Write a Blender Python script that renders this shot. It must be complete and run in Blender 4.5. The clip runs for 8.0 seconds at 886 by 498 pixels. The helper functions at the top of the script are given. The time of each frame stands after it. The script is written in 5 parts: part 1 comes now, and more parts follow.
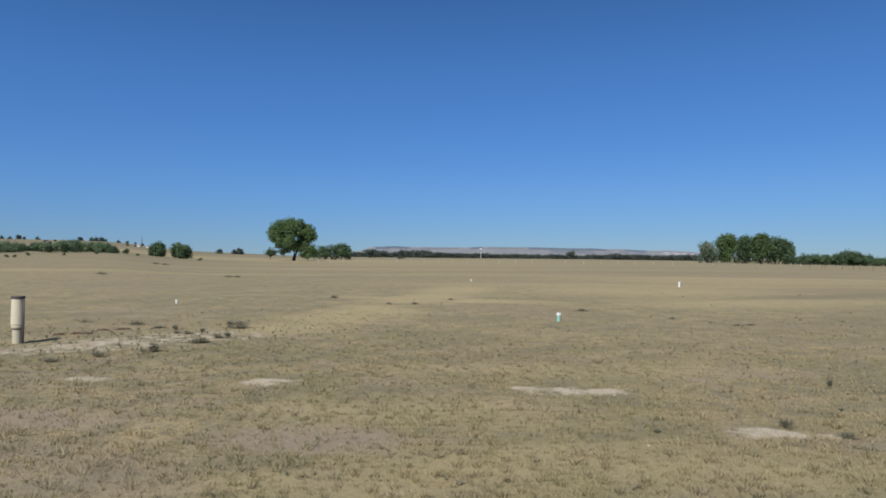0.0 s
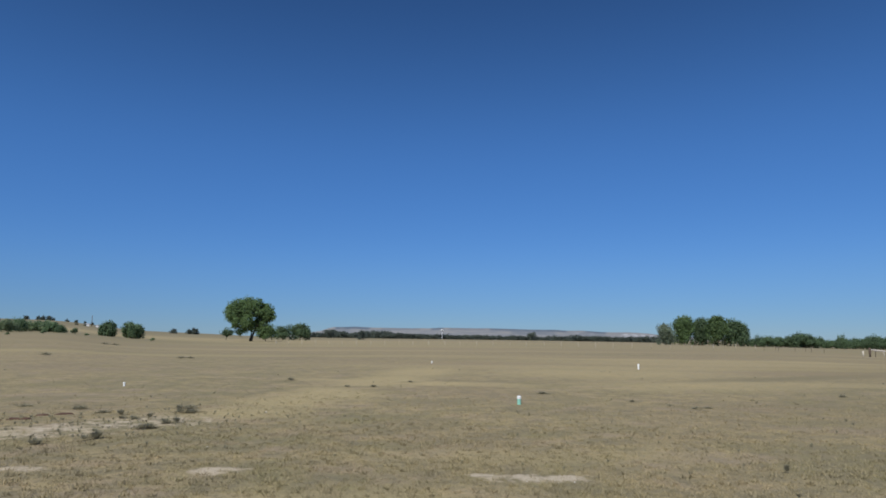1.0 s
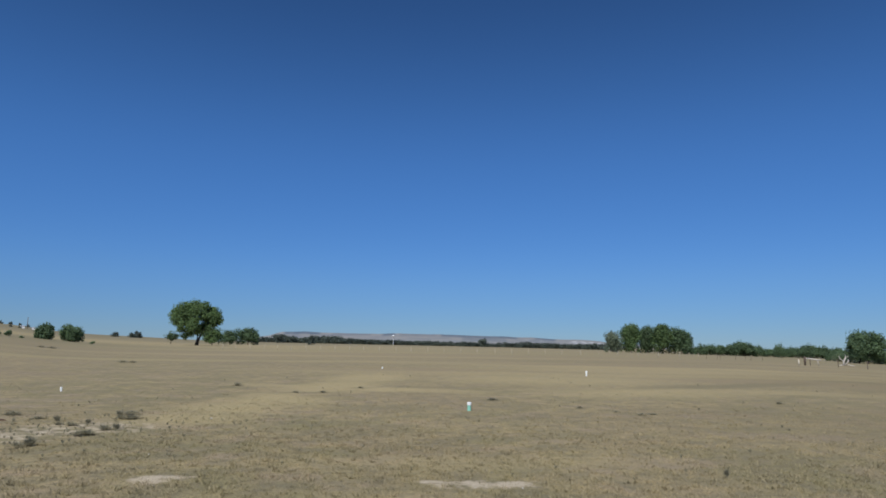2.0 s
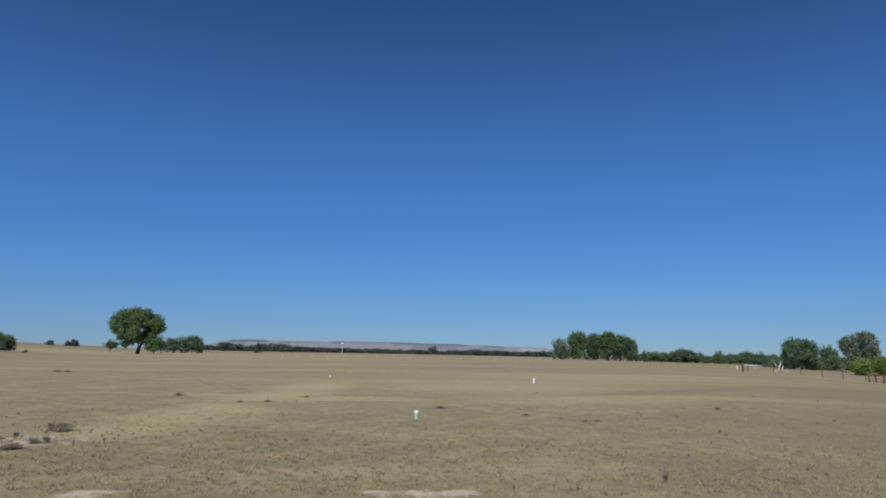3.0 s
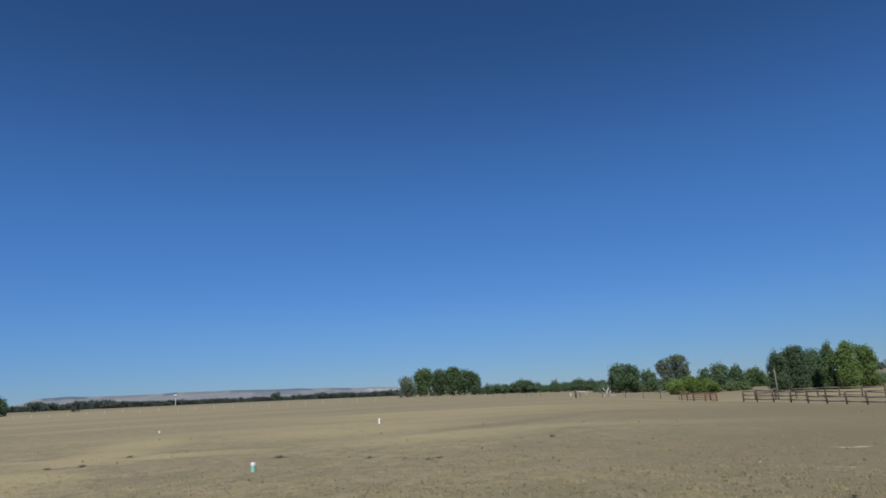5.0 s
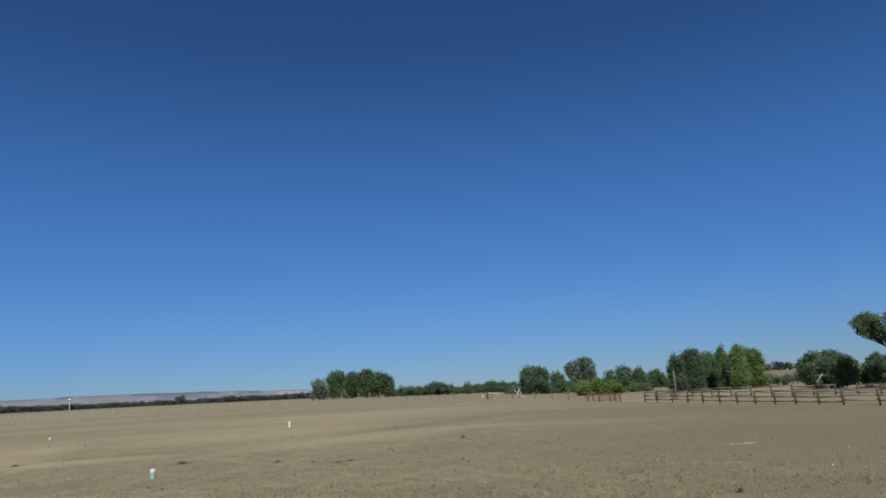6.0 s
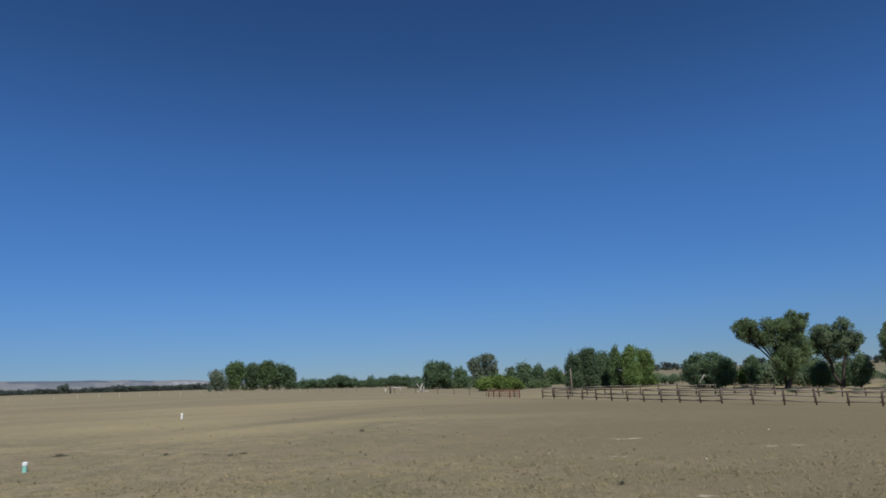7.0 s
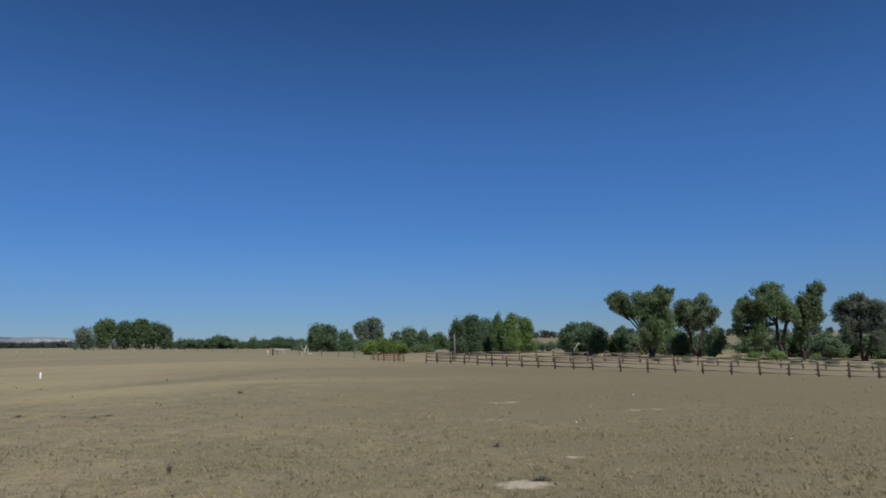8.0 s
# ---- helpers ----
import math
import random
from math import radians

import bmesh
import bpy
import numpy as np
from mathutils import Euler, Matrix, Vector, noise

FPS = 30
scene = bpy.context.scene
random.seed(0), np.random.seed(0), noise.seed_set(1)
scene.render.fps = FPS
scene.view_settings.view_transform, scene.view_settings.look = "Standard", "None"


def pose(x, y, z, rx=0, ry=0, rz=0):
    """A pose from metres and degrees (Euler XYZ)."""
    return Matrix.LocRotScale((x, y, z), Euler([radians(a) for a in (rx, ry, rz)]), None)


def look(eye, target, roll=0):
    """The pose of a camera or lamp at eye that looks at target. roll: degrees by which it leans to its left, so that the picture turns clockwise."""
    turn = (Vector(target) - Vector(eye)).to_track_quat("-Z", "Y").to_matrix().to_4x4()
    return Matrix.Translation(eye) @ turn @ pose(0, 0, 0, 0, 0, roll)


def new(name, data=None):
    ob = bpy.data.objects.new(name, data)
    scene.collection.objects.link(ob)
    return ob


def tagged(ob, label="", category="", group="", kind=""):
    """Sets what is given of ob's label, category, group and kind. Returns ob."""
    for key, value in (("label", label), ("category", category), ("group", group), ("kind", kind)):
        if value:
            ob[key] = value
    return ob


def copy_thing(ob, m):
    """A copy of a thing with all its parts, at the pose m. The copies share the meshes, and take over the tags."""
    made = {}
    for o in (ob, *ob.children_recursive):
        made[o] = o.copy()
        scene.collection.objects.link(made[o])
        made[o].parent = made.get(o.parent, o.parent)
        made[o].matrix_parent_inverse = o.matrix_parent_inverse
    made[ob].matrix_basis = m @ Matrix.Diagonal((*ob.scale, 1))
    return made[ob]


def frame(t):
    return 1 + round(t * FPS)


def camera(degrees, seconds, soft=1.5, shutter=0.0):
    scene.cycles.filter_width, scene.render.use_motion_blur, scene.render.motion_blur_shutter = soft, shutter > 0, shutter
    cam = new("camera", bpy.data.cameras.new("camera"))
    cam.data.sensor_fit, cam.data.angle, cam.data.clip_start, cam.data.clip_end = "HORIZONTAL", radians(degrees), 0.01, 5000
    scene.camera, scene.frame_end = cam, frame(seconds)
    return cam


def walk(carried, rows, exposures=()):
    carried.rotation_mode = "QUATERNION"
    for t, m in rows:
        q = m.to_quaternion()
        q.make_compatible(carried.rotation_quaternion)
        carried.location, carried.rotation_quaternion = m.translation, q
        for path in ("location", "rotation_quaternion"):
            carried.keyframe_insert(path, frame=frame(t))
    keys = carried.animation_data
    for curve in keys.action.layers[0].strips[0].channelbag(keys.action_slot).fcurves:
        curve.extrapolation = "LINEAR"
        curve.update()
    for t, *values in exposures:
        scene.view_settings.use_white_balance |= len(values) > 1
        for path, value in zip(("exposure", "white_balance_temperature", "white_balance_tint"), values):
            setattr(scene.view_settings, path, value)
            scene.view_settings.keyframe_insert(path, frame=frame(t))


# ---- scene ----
# The camera stands on a dry pasture and pans from its far side round to a corral.
EYE = 1.6
cam = camera(67.18, 8.0, soft=1.7)
PATH = [
    (0.0, pose(-0.000, 0.000, 1.600, 90.800, 0.000, -0.000)),
    (0.5, pose(0.010, -0.009, 1.606, 95.190, 0.263, -1.376)),
    (1.0, pose(0.029, -0.020, 1.619, 97.711, -0.205, -3.328)),
    (1.5, pose(0.017, -0.024, 1.620, 98.136, -0.432, -5.531)),
    (3.0, pose(0.079, -0.016, 1.629, 98.927, -0.493, -11.738)),
    (3.5, pose(0.115, -0.022, 1.635, 99.746, 0.314, -14.680)),
    (4.0, pose(0.144, -0.037, 1.651, 101.002, 1.202, -17.826)),
    (4.5, pose(0.199, 0.007, 1.646, 101.830, 2.329, -21.147)),
    (6.0, pose(0.255, -0.017, 1.633, 101.771, 3.328, -31.857)),
    (6.5, pose(0.287, -0.062, 1.642, 101.770, 3.126, -35.705)),
    (7.0, pose(0.313, -0.055, 1.623, 100.892, 2.287, -39.963)),
    (7.5, pose(0.374, 0.026, 1.629, 99.174, 1.410, -44.604)),
    (8.0, pose(0.437, 0.028, 1.621, 97.603, 1.071, -49.641)),
]
walk(cam, PATH, [(0.0, 0.15, 6100, 10), (0.5, 0.08, 6080, 10), (1.0, 0.02, 6020, 10), (3.0, 0.0, 5970, 10), (4.5, 0.0, 5960, 10), (8.0, -0.15, 5970, 11)])

# ---- sky and sun ----
SUN_AZ, SUN_EL = 205.0, 50.0
world = bpy.data.worlds.new("sky")
scene.world = world
world.use_nodes = True
wn = world.node_tree.nodes
sky = wn.new("ShaderNodeTexSky")
sky.sky_type = "NISHITA"
sky.sun_disc = False
sky.sun_elevation, sky.sun_rotation = radians(SUN_EL), radians(SUN_AZ)
sky.altitude = 2500.0
sky.air_density, sky.dust_density, sky.ozone_density = 1.15, 0.0, 9.0
wn["Background"].inputs["Strength"].default_value = 0.058
rich = wn.new("ShaderNodeHueSaturation")
rich.inputs["Hue"].default_value, rich.inputs["Saturation"].default_value = 0.503, 1.08
world.node_tree.links.new(sky.outputs[0], rich.inputs["Color"])
# light scattered more than once: a blue veil over the whole dome that thins out towards the zenith
veil = wn.new("ShaderNodeMix")
veil.data_type, veil.blend_type = "RGBA", "ADD"
veil.inputs["Factor"].default_value = 1.0
upward = wn.new("ShaderNodeSeparateXYZ")
thin = wn.new("ShaderNodeValToRGB")
thin.color_ramp.interpolation = "B_SPLINE"
for k, (height, amount) in enumerate(((0.0, 0.1), (0.06, 0.5), (0.13, 1.0), (0.26, 1.0), (0.36, 0.6), (0.47, 0.2), (0.6, 0.1), (1.0, 0.1))):
    stop = thin.color_ramp.elements[k] if k < 1 else thin.color_ramp.elements.new(height)
    stop.position, stop.color = height, (amount, amount, amount, 1)
thin.color_ramp.elements.remove(thin.color_ramp.elements[-1])
# thin dry haze dims and blues the last degrees above the horizon
low = wn.new("ShaderNodeMapRange")
low.interpolation_type = "SMOOTHSTEP"
for name, value in (("From Min", -0.02), ("From Max", 0.11), ("To Min", 1.0), ("To Max", 0.0)):
    low.inputs[name].default_value = value
haze = wn.new("ShaderNodeMix")
haze.data_type, haze.blend_type = "RGBA", "MULTIPLY"
haze.inputs[7].default_value = (0.66, 0.8, 0.98, 1)
world.node_tree.links.new(upward.outputs["Z"], low.inputs["Value"])
world.node_tree.links.new(low.outputs[0], haze.inputs["Factor"])
world.node_tree.links.new(rich.outputs[0], haze.inputs[6])
veil.inputs[7].default_value = (0.34, 1.08, 2.8, 1)
world.node_tree.links.new(wn.new("ShaderNodeTexCoord").outputs["Generated"], upward.inputs[0])
world.node_tree.links.new(upward.outputs["Z"], thin.inputs[0])
world.node_tree.links.new(thin.outputs[0], veil.inputs["Factor"])
world.node_tree.links.new(haze.outputs[2], veil.inputs[6])
world.node_tree.links.new(veil.outputs[2], wn["Background"].inputs["Color"])

sun_data = bpy.data.lights.new("sun", "SUN")
sun_data.energy, sun_data.angle, sun_data.color = 4.8, radians(0.53), (1.0, 0.95, 0.88)
sun = new("sun", sun_data)
a, e = radians(SUN_AZ), radians(SUN_EL)
sun.matrix_world = look((60 * math.sin(a) * math.cos(e), 60 * math.cos(a) * math.cos(e), 60 * math.sin(e)), (0, 0, 0))


# ---- materials ----
def material(name, roughness=0.85):
    m = bpy.data.materials.new(name)
    m.use_nodes = True
    bsdf = m.node_tree.nodes["Principled BSDF"]
    bsdf.inputs["Roughness"].default_value = roughness
    bsdf.inputs["Specular IOR Level"].default_value = 0.2
    return m, m.node_tree, bsdf


def node(nt, kind, **inputs):
    n = nt.nodes.new(kind)
    for key, value in inputs.items():
        n.inputs[key.replace("_", " ")].default_value = value
    return n


def coords(nt):
    return nt.nodes.new("ShaderNodeTexCoord").outputs["Object"]


def noise_of(nt, vec, scale, detail=4.0, rough=0.6, stretch=None):
    if stretch:
        mp = nt.nodes.new("ShaderNodeMapping")
        mp.inputs["Scale"].default_value = stretch
        nt.links.new(vec, mp.inputs["Vector"])
        vec = mp.outputs[0]
    n = node(nt, "ShaderNodeTexNoise", Scale=scale, Detail=detail, Roughness=rough)
    nt.links.new(vec, n.inputs["Vector"])
    return n.outputs["Fac"]


def ramp(nt, fac, lo, hi):
    n = nt.nodes.new("ShaderNodeMapRange")
    n.inputs["From Min"].default_value, n.inputs["From Max"].default_value = lo, hi
    nt.links.new(fac, n.inputs["Value"])
    return n.outputs[0]


def blend(nt, fac, a, b, mode="MIX"):
    n = nt.nodes.new("ShaderNodeMix")
    n.data_type, n.blend_type = "RGBA", mode
    for sock, v in ((n.inputs["Factor"], fac), (n.inputs[6], a), (n.inputs[7], b)):
        if isinstance(v, (int, float)):
            sock.default_value = v
        elif isinstance(v, tuple):
            sock.default_value = (*v, 1)
        else:
            nt.links.new(v, sock)
    return n.outputs[2]


def mathn(nt, op, a, b):
    n = nt.nodes.new("ShaderNodeMath")
    n.operation = op
    for sock, v in zip(n.inputs, (a, b)):
        if isinstance(v, (int, float)):
            sock.default_value = v
        else:
            nt.links.new(v, sock)
    return n.outputs[0]


def bump(nt, bsdf, height, strength, distance):
    b = node(nt, "ShaderNodeBump", Strength=strength, Distance=distance)
    nt.links.new(height, b.inputs["Height"])
    nt.links.new(b.outputs[0], bsdf.inputs["Normal"])


def plain(name, colour, dark, scale=20.0, roughness=0.7, relief=0.3, stretch=None):
    """Two tones of one material, mottled at two scales, with fine relief and a difference from piece to piece."""
    m, nt, bsdf = material(name, roughness)
    c = coords(nt)
    big, fine = noise_of(nt, c, scale * 0.2, 3), noise_of(nt, c, scale, 6, 0.7, stretch)
    col = blend(nt, ramp(nt, fine, 0.3, 0.7), dark, colour)
    col = blend(nt, ramp(nt, big, 0.45, 0.75), col, tuple(0.5 * (p + q) for p, q in zip(colour, dark)))
    info = nt.nodes.new("ShaderNodeObjectInfo")
    tone = ramp(nt, info.outputs["Random"], -1.2, 1.0)
    hsv = node(nt, "ShaderNodeHueSaturation")
    nt.links.new(mathn(nt, "ADD", mathn(nt, "MULTIPLY", tone, 0.5), 0.62), hsv.inputs["Value"])
    nt.links.new(col, hsv.inputs["Color"])
    nt.links.new(hsv.outputs[0], bsdf.inputs["Base Color"])
    bump(nt, bsdf, fine, relief, 0.01)
    return m


def grass_tones(nt, c):
    """The pasture's colours: straw, olive and greyed dead grass in patches of several sizes."""
    straw, olive, brown = (0.372, 0.292, 0.146), (0.236, 0.204, 0.096), (0.292, 0.224, 0.132)
    wide = noise_of(nt, c, 0.02, 5, 0.68)
    belt = noise_of(nt, c, 0.07, 4, 0.6)
    mid = noise_of(nt, c, 0.4, 6, 0.72)
    small = noise_of(nt, c, 1.7, 5, 0.7)
    tint = noise_of(nt, c, 0.8, 3, 0.6)
    col = blend(nt, ramp(nt, mid, 0.42, 0.58), olive, straw)
    col = blend(nt, ramp(nt, belt, 0.5, 0.62), col, brown)
    col = blend(nt, mathn(nt, "MULTIPLY", ramp(nt, wide, 0.43, 0.52), 0.7), col, straw)
    col = blend(nt, mathn(nt, "MULTIPLY", ramp(nt, tint, 0.54, 0.64), 0.4), col, (0.29, 0.22, 0.175))
    return blend(nt, mathn(nt, "MULTIPLY", ramp(nt, small, 0.42, 0.62), 0.8), col, (0.2, 0.17, 0.1))


def ground_material():
    m, nt, bsdf = material("pasture", 0.95)
    c = coords(nt)
    col = grass_tones(nt, c)
    fine = noise_of(nt, c, 26.0, 5, 0.75)
    col = blend(nt, mathn(nt, "MULTIPLY", ramp(nt, fine, 0.42, 0.66), 0.8), col, (0.13, 0.105, 0.065))
    clump = noise_of(nt, c, 7.0, 3, 0.7)
    col = blend(nt, mathn(nt, "MULTIPLY", ramp(nt, clump, 0.55, 0.68), 0.6), col, (0.12, 0.105, 0.065))
    att = nt.nodes.new("ShaderNodeAttribute")
    att.attribute_name = "cover"
    sep = nt.nodes.new("ShaderNodeSeparateColor")
    nt.links.new(att.outputs["Color"], sep.inputs[0])
    edge = mathn(nt, "ADD", mathn(nt, "MULTIPLY", noise_of(nt, c, 3.2, 6, 0.72), 0.75), mathn(nt, "MULTIPLY", noise_of(nt, c, 13.0, 4, 0.7), 0.25))
    soil = blend(nt, ramp(nt, fine, 0.35, 0.7), (0.5, 0.418, 0.292), (0.345, 0.283, 0.196))

    def cover(channel, sharp=0.25, ragged=1.7):
        return ramp(nt, mathn(nt, "ADD", sep.outputs[channel], mathn(nt, "MULTIPLY", mathn(nt, "SUBTRACT", edge, 0.5), ragged)), 0.5 - sharp, 0.5 + sharp)

    yellow = blend(nt, ramp(nt, fine, 0.3, 0.7), (0.42, 0.335, 0.17), (0.29, 0.235, 0.116))
    dim = blend(nt, ramp(nt, fine, 0.3, 0.7), (0.165, 0.142, 0.075), (0.21, 0.175, 0.1))
    tan = blend(nt, ramp(nt, fine, 0.3, 0.7), (0.29, 0.226, 0.13), (0.208, 0.162, 0.094))
    far_edge = mathn(nt, "MULTIPLY", mathn(nt, "SUBTRACT", noise_of(nt, c, 0.06, 5, 0.7), 0.5), 1.6)
    col = blend(nt, ramp(nt, mathn(nt, "ADD", att.outputs["Alpha"], far_edge), 0.1, 0.9), col, tan)
    earth = nt.nodes.new("ShaderNodeAttribute")
    earth.attribute_name = "earth"
    worn = nt.nodes.new("ShaderNodeSeparateColor")
    nt.links.new(earth.outputs["Color"], worn.inputs[0])
    dark_field = blend(nt, ramp(nt, fine, 0.3, 0.7), (0.218, 0.173, 0.091), (0.158, 0.126, 0.066))
    mauve = blend(nt, ramp(nt, fine, 0.3, 0.7), (0.325, 0.253, 0.176), (0.226, 0.172, 0.118))
    col = blend(nt, mathn(nt, "MULTIPLY", ramp(nt, mathn(nt, "ADD", worn.outputs["Red"], mathn(nt, "MULTIPLY", mathn(nt, "SUBTRACT", edge, 0.5), 1.2)), 0.15, 0.75), 0.85), col, mauve)
    col = blend(nt, cover("Green", 0.5), col, yellow)
    col = blend(nt, cover("Blue", 0.5), col, dim)
    col = blend(nt, ramp(nt, mathn(nt, "ADD", worn.outputs["Green"], mathn(nt, "MULTIPLY", far_edge, 0.5)), 0.05, 0.95), col, dark_field)
    col = blend(nt, mathn(nt, "MULTIPLY", cover("Red", 0.22, 3.6), ramp(nt, sep.outputs["Red"], 0.05, 0.3)), col, soil)
    nt.links.new(col, bsdf.inputs["Base Color"])
    bump(nt, bsdf, fine, 0.7, 0.03)
    return m


def blade_material():
    m, nt, bsdf = material("dry_grass", 0.8)
    c = coords(nt)
    col = grass_tones(nt, c)
    geo = nt.nodes.new("ShaderNodeNewGeometry")
    r = geo.outputs["Random Per Island"]
    col = blend(nt, ramp(nt, r, 0.45, 1.0), col, (0.335, 0.277, 0.163))
    col = blend(nt, ramp(nt, r, 0.3, 0.0), col, (0.18, 0.16, 0.085))
    nt.links.new(col, bsdf.inputs["Base Color"])
    return m


def leaf_material(name, light, dark, dry=(0.16, 0.14, 0.05)):
    m, nt, bsdf = material(name, 0.6)
    c = coords(nt)
    geo, info = nt.nodes.new("ShaderNodeNewGeometry"), nt.nodes.new("ShaderNodeObjectInfo")
    col = blend(nt, geo.outputs["Random Per Island"], dark, light)
    col = blend(nt, ramp(nt, noise_of(nt, c, 0.35, 3), 0.4, 0.65), col, dark)
    col = blend(nt, mathn(nt, "MULTIPLY", ramp(nt, noise_of(nt, c, 0.9, 3), 0.55, 0.75), 0.2), col, dry)
    hsv = node(nt, "ShaderNodeHueSaturation")
    nt.links.new(mathn(nt, "ADD", mathn(nt, "MULTIPLY", info.outputs["Random"], 0.3), 0.85), hsv.inputs["Value"])
    nt.links.new(col, hsv.inputs["Color"])
    nt.links.new(hsv.outputs[0], bsdf.inputs["Base Color"])
    tr = nt.nodes.new("ShaderNodeBsdfTranslucent")
    nt.links.new(hsv.outputs[0], tr.inputs["Color"])
    mix = nt.nodes.new("ShaderNodeMixShader")
    mix.inputs[0].default_value = 0.54
    nt.links.new(bsdf.outputs[0], mix.inputs[1])
    nt.links.new(tr.outputs[0], mix.inputs[2])
    nt.links.new(mix.outputs[0], nt.nodes["Material Output"].inputs["Surface"])
    return m


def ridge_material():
    m, nt, bsdf = material("hazy_ridge", 1.0)
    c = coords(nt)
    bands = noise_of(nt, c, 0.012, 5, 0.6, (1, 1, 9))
    # Distance haze is mixed into the colours: rock greyed, woods blued.
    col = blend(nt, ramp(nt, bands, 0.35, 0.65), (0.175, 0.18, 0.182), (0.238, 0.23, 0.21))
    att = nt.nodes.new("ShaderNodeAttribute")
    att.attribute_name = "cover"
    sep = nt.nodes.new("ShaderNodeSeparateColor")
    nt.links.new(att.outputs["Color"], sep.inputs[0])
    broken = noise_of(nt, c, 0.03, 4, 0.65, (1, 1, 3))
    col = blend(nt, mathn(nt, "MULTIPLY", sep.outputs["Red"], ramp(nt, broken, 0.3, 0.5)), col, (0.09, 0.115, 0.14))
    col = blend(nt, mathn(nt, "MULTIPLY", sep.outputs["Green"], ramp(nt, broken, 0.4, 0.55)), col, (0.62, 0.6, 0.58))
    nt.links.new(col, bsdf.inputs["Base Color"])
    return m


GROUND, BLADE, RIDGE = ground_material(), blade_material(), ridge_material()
LEAF_GREEN = leaf_material("cottonwood_leaves", (0.198, 0.287, 0.11), (0.129, 0.19, 0.077))
# Dark green, with some blue put in for the haze over the grove.
LEAF_DARK = leaf_material("dark_leaves", (0.179, 0.259, 0.126), (0.118, 0.171, 0.0882))
LEAF_BRIGHT = leaf_material("willow_leaves", (0.284, 0.378, 0.091), (0.162, 0.23, 0.0585))
LEAF_WILLOW = leaf_material("pale_willow_leaves", (0.28, 0.39, 0.12), (0.189, 0.267, 0.084))
LEAF_CORRAL = leaf_material("dull_cottonwood_leaves", (0.23, 0.303, 0.127), (0.155, 0.208, 0.09))
LEAF_GREY = leaf_material("thinning_leaves", (0.258, 0.309, 0.201), (0.186, 0.222, 0.149), (0.24, 0.23, 0.17))
LEAF_PALE = leaf_material("pale_cottonwood_leaves", (0.264, 0.333, 0.18), (0.185, 0.238, 0.132))
# Aerial haze is painted into these leaves: paler and bluer with distance.
LEAF_HAZY = leaf_material("hazy_far_leaves", (0.155, 0.18, 0.14), (0.1, 0.12, 0.095))
LEAF_WEED = leaf_material("weed_leaves", (0.36, 0.33, 0.215), (0.25, 0.23, 0.15))
PALEBARK = plain("pale_bark", (0.32, 0.28, 0.22), (0.17, 0.145, 0.115), 6.0, 0.95, 0.8, (1, 1, 0.2))
BARK = plain("bark", (0.08, 0.066, 0.05), (0.04, 0.033, 0.026), 6.0, 0.95, 0.8, (1, 1, 0.2))
DEADWOOD = plain("bleached_wood", (0.62, 0.57, 0.5), (0.4, 0.35, 0.29), 9.0, 0.85, 0.5, (1, 1, 0.2))
TIMBER = plain("weathered_timber", (0.15, 0.115, 0.085), (0.07, 0.052, 0.04), 12.0, 0.9, 0.6, (1, 1, 0.15))
RAILWOOD = plain("grey_rail_wood", (0.26, 0.215, 0.17), (0.15, 0.12, 0.095), 12.0, 0.9, 0.6, (1, 1, 0.15))
PALEPOST = plain("pale_post", (0.6, 0.54, 0.42), (0.42, 0.37, 0.29), 12.0, 0.85, 0.4)
RUST = plain("rusty_steel", (0.2, 0.085, 0.055), (0.11, 0.05, 0.035), 14.0, 0.7, 0.3)
WIRE = plain("wire", (0.28, 0.26, 0.24), (0.16, 0.14, 0.12), 20.0, 0.5, 0.1)
TANPAINT = plain("tan_paint", (0.6, 0.53, 0.38), (0.5, 0.44, 0.31), 9.0, 0.55, 0.15)
DARKRIM = plain("dark_rim", (0.12, 0.1, 0.085), (0.06, 0.05, 0.045), 20.0, 0.7, 0.3)
WHITEPVC = plain("white_plastic", (0.86, 0.86, 0.83), (0.76, 0.76, 0.72), 15.0, 0.4, 0.05)
GREENPVC = plain("green_plastic", (0.3, 0.58, 0.45), (0.22, 0.48, 0.37), 15.0, 0.4, 0.05)
STONE = plain("pale_stone", (0.66, 0.62, 0.54), (0.45, 0.41, 0.35), 30.0, 0.9, 0.5)
SOIL = plain("red_soil", (0.1, 0.06, 0.043), (0.07, 0.042, 0.03), 12.0, 0.95, 0.8)
WHITEWALL = plain("white_paint", (0.8, 0.8, 0.78), (0.7, 0.7, 0.68), 4.0, 0.6, 0.05)
ROOFING = plain("grey_roofing", (0.3, 0.3, 0.3), (0.2, 0.2, 0.21), 4.0, 0.7, 0.2)

# ---- the lie of the land ----
LAND_AZ = [-180, -100, -60, -34, -25.5, -22.5, -17, -12, 0, 10, 21, 30, 36, 45, 50, 54, 62, 73, 82, 110, 180]
LAND_R = [110, 110, 120, 130, 130, 150, 165, 165, 165, 165, 165, 165, 150, 100, 84, 74, 65, 65, 68, 80, 110]
LAND_Z = [-.5, 1, 2, 2.05, 2.3, 1.2, .62, .32, .3, .05, -.3, -.6, -1.1, -1.75, -1.45, -1.54, -1.69, -2.2, -2.7, -3, -.5]
FAR_Z = [5, 12, 20, 20.5, 19, 10, 7.4, 4, 2.2, 1, -1, -4, -5, -4, -3, -1, .8, -.8, -1.5, -2, 5]


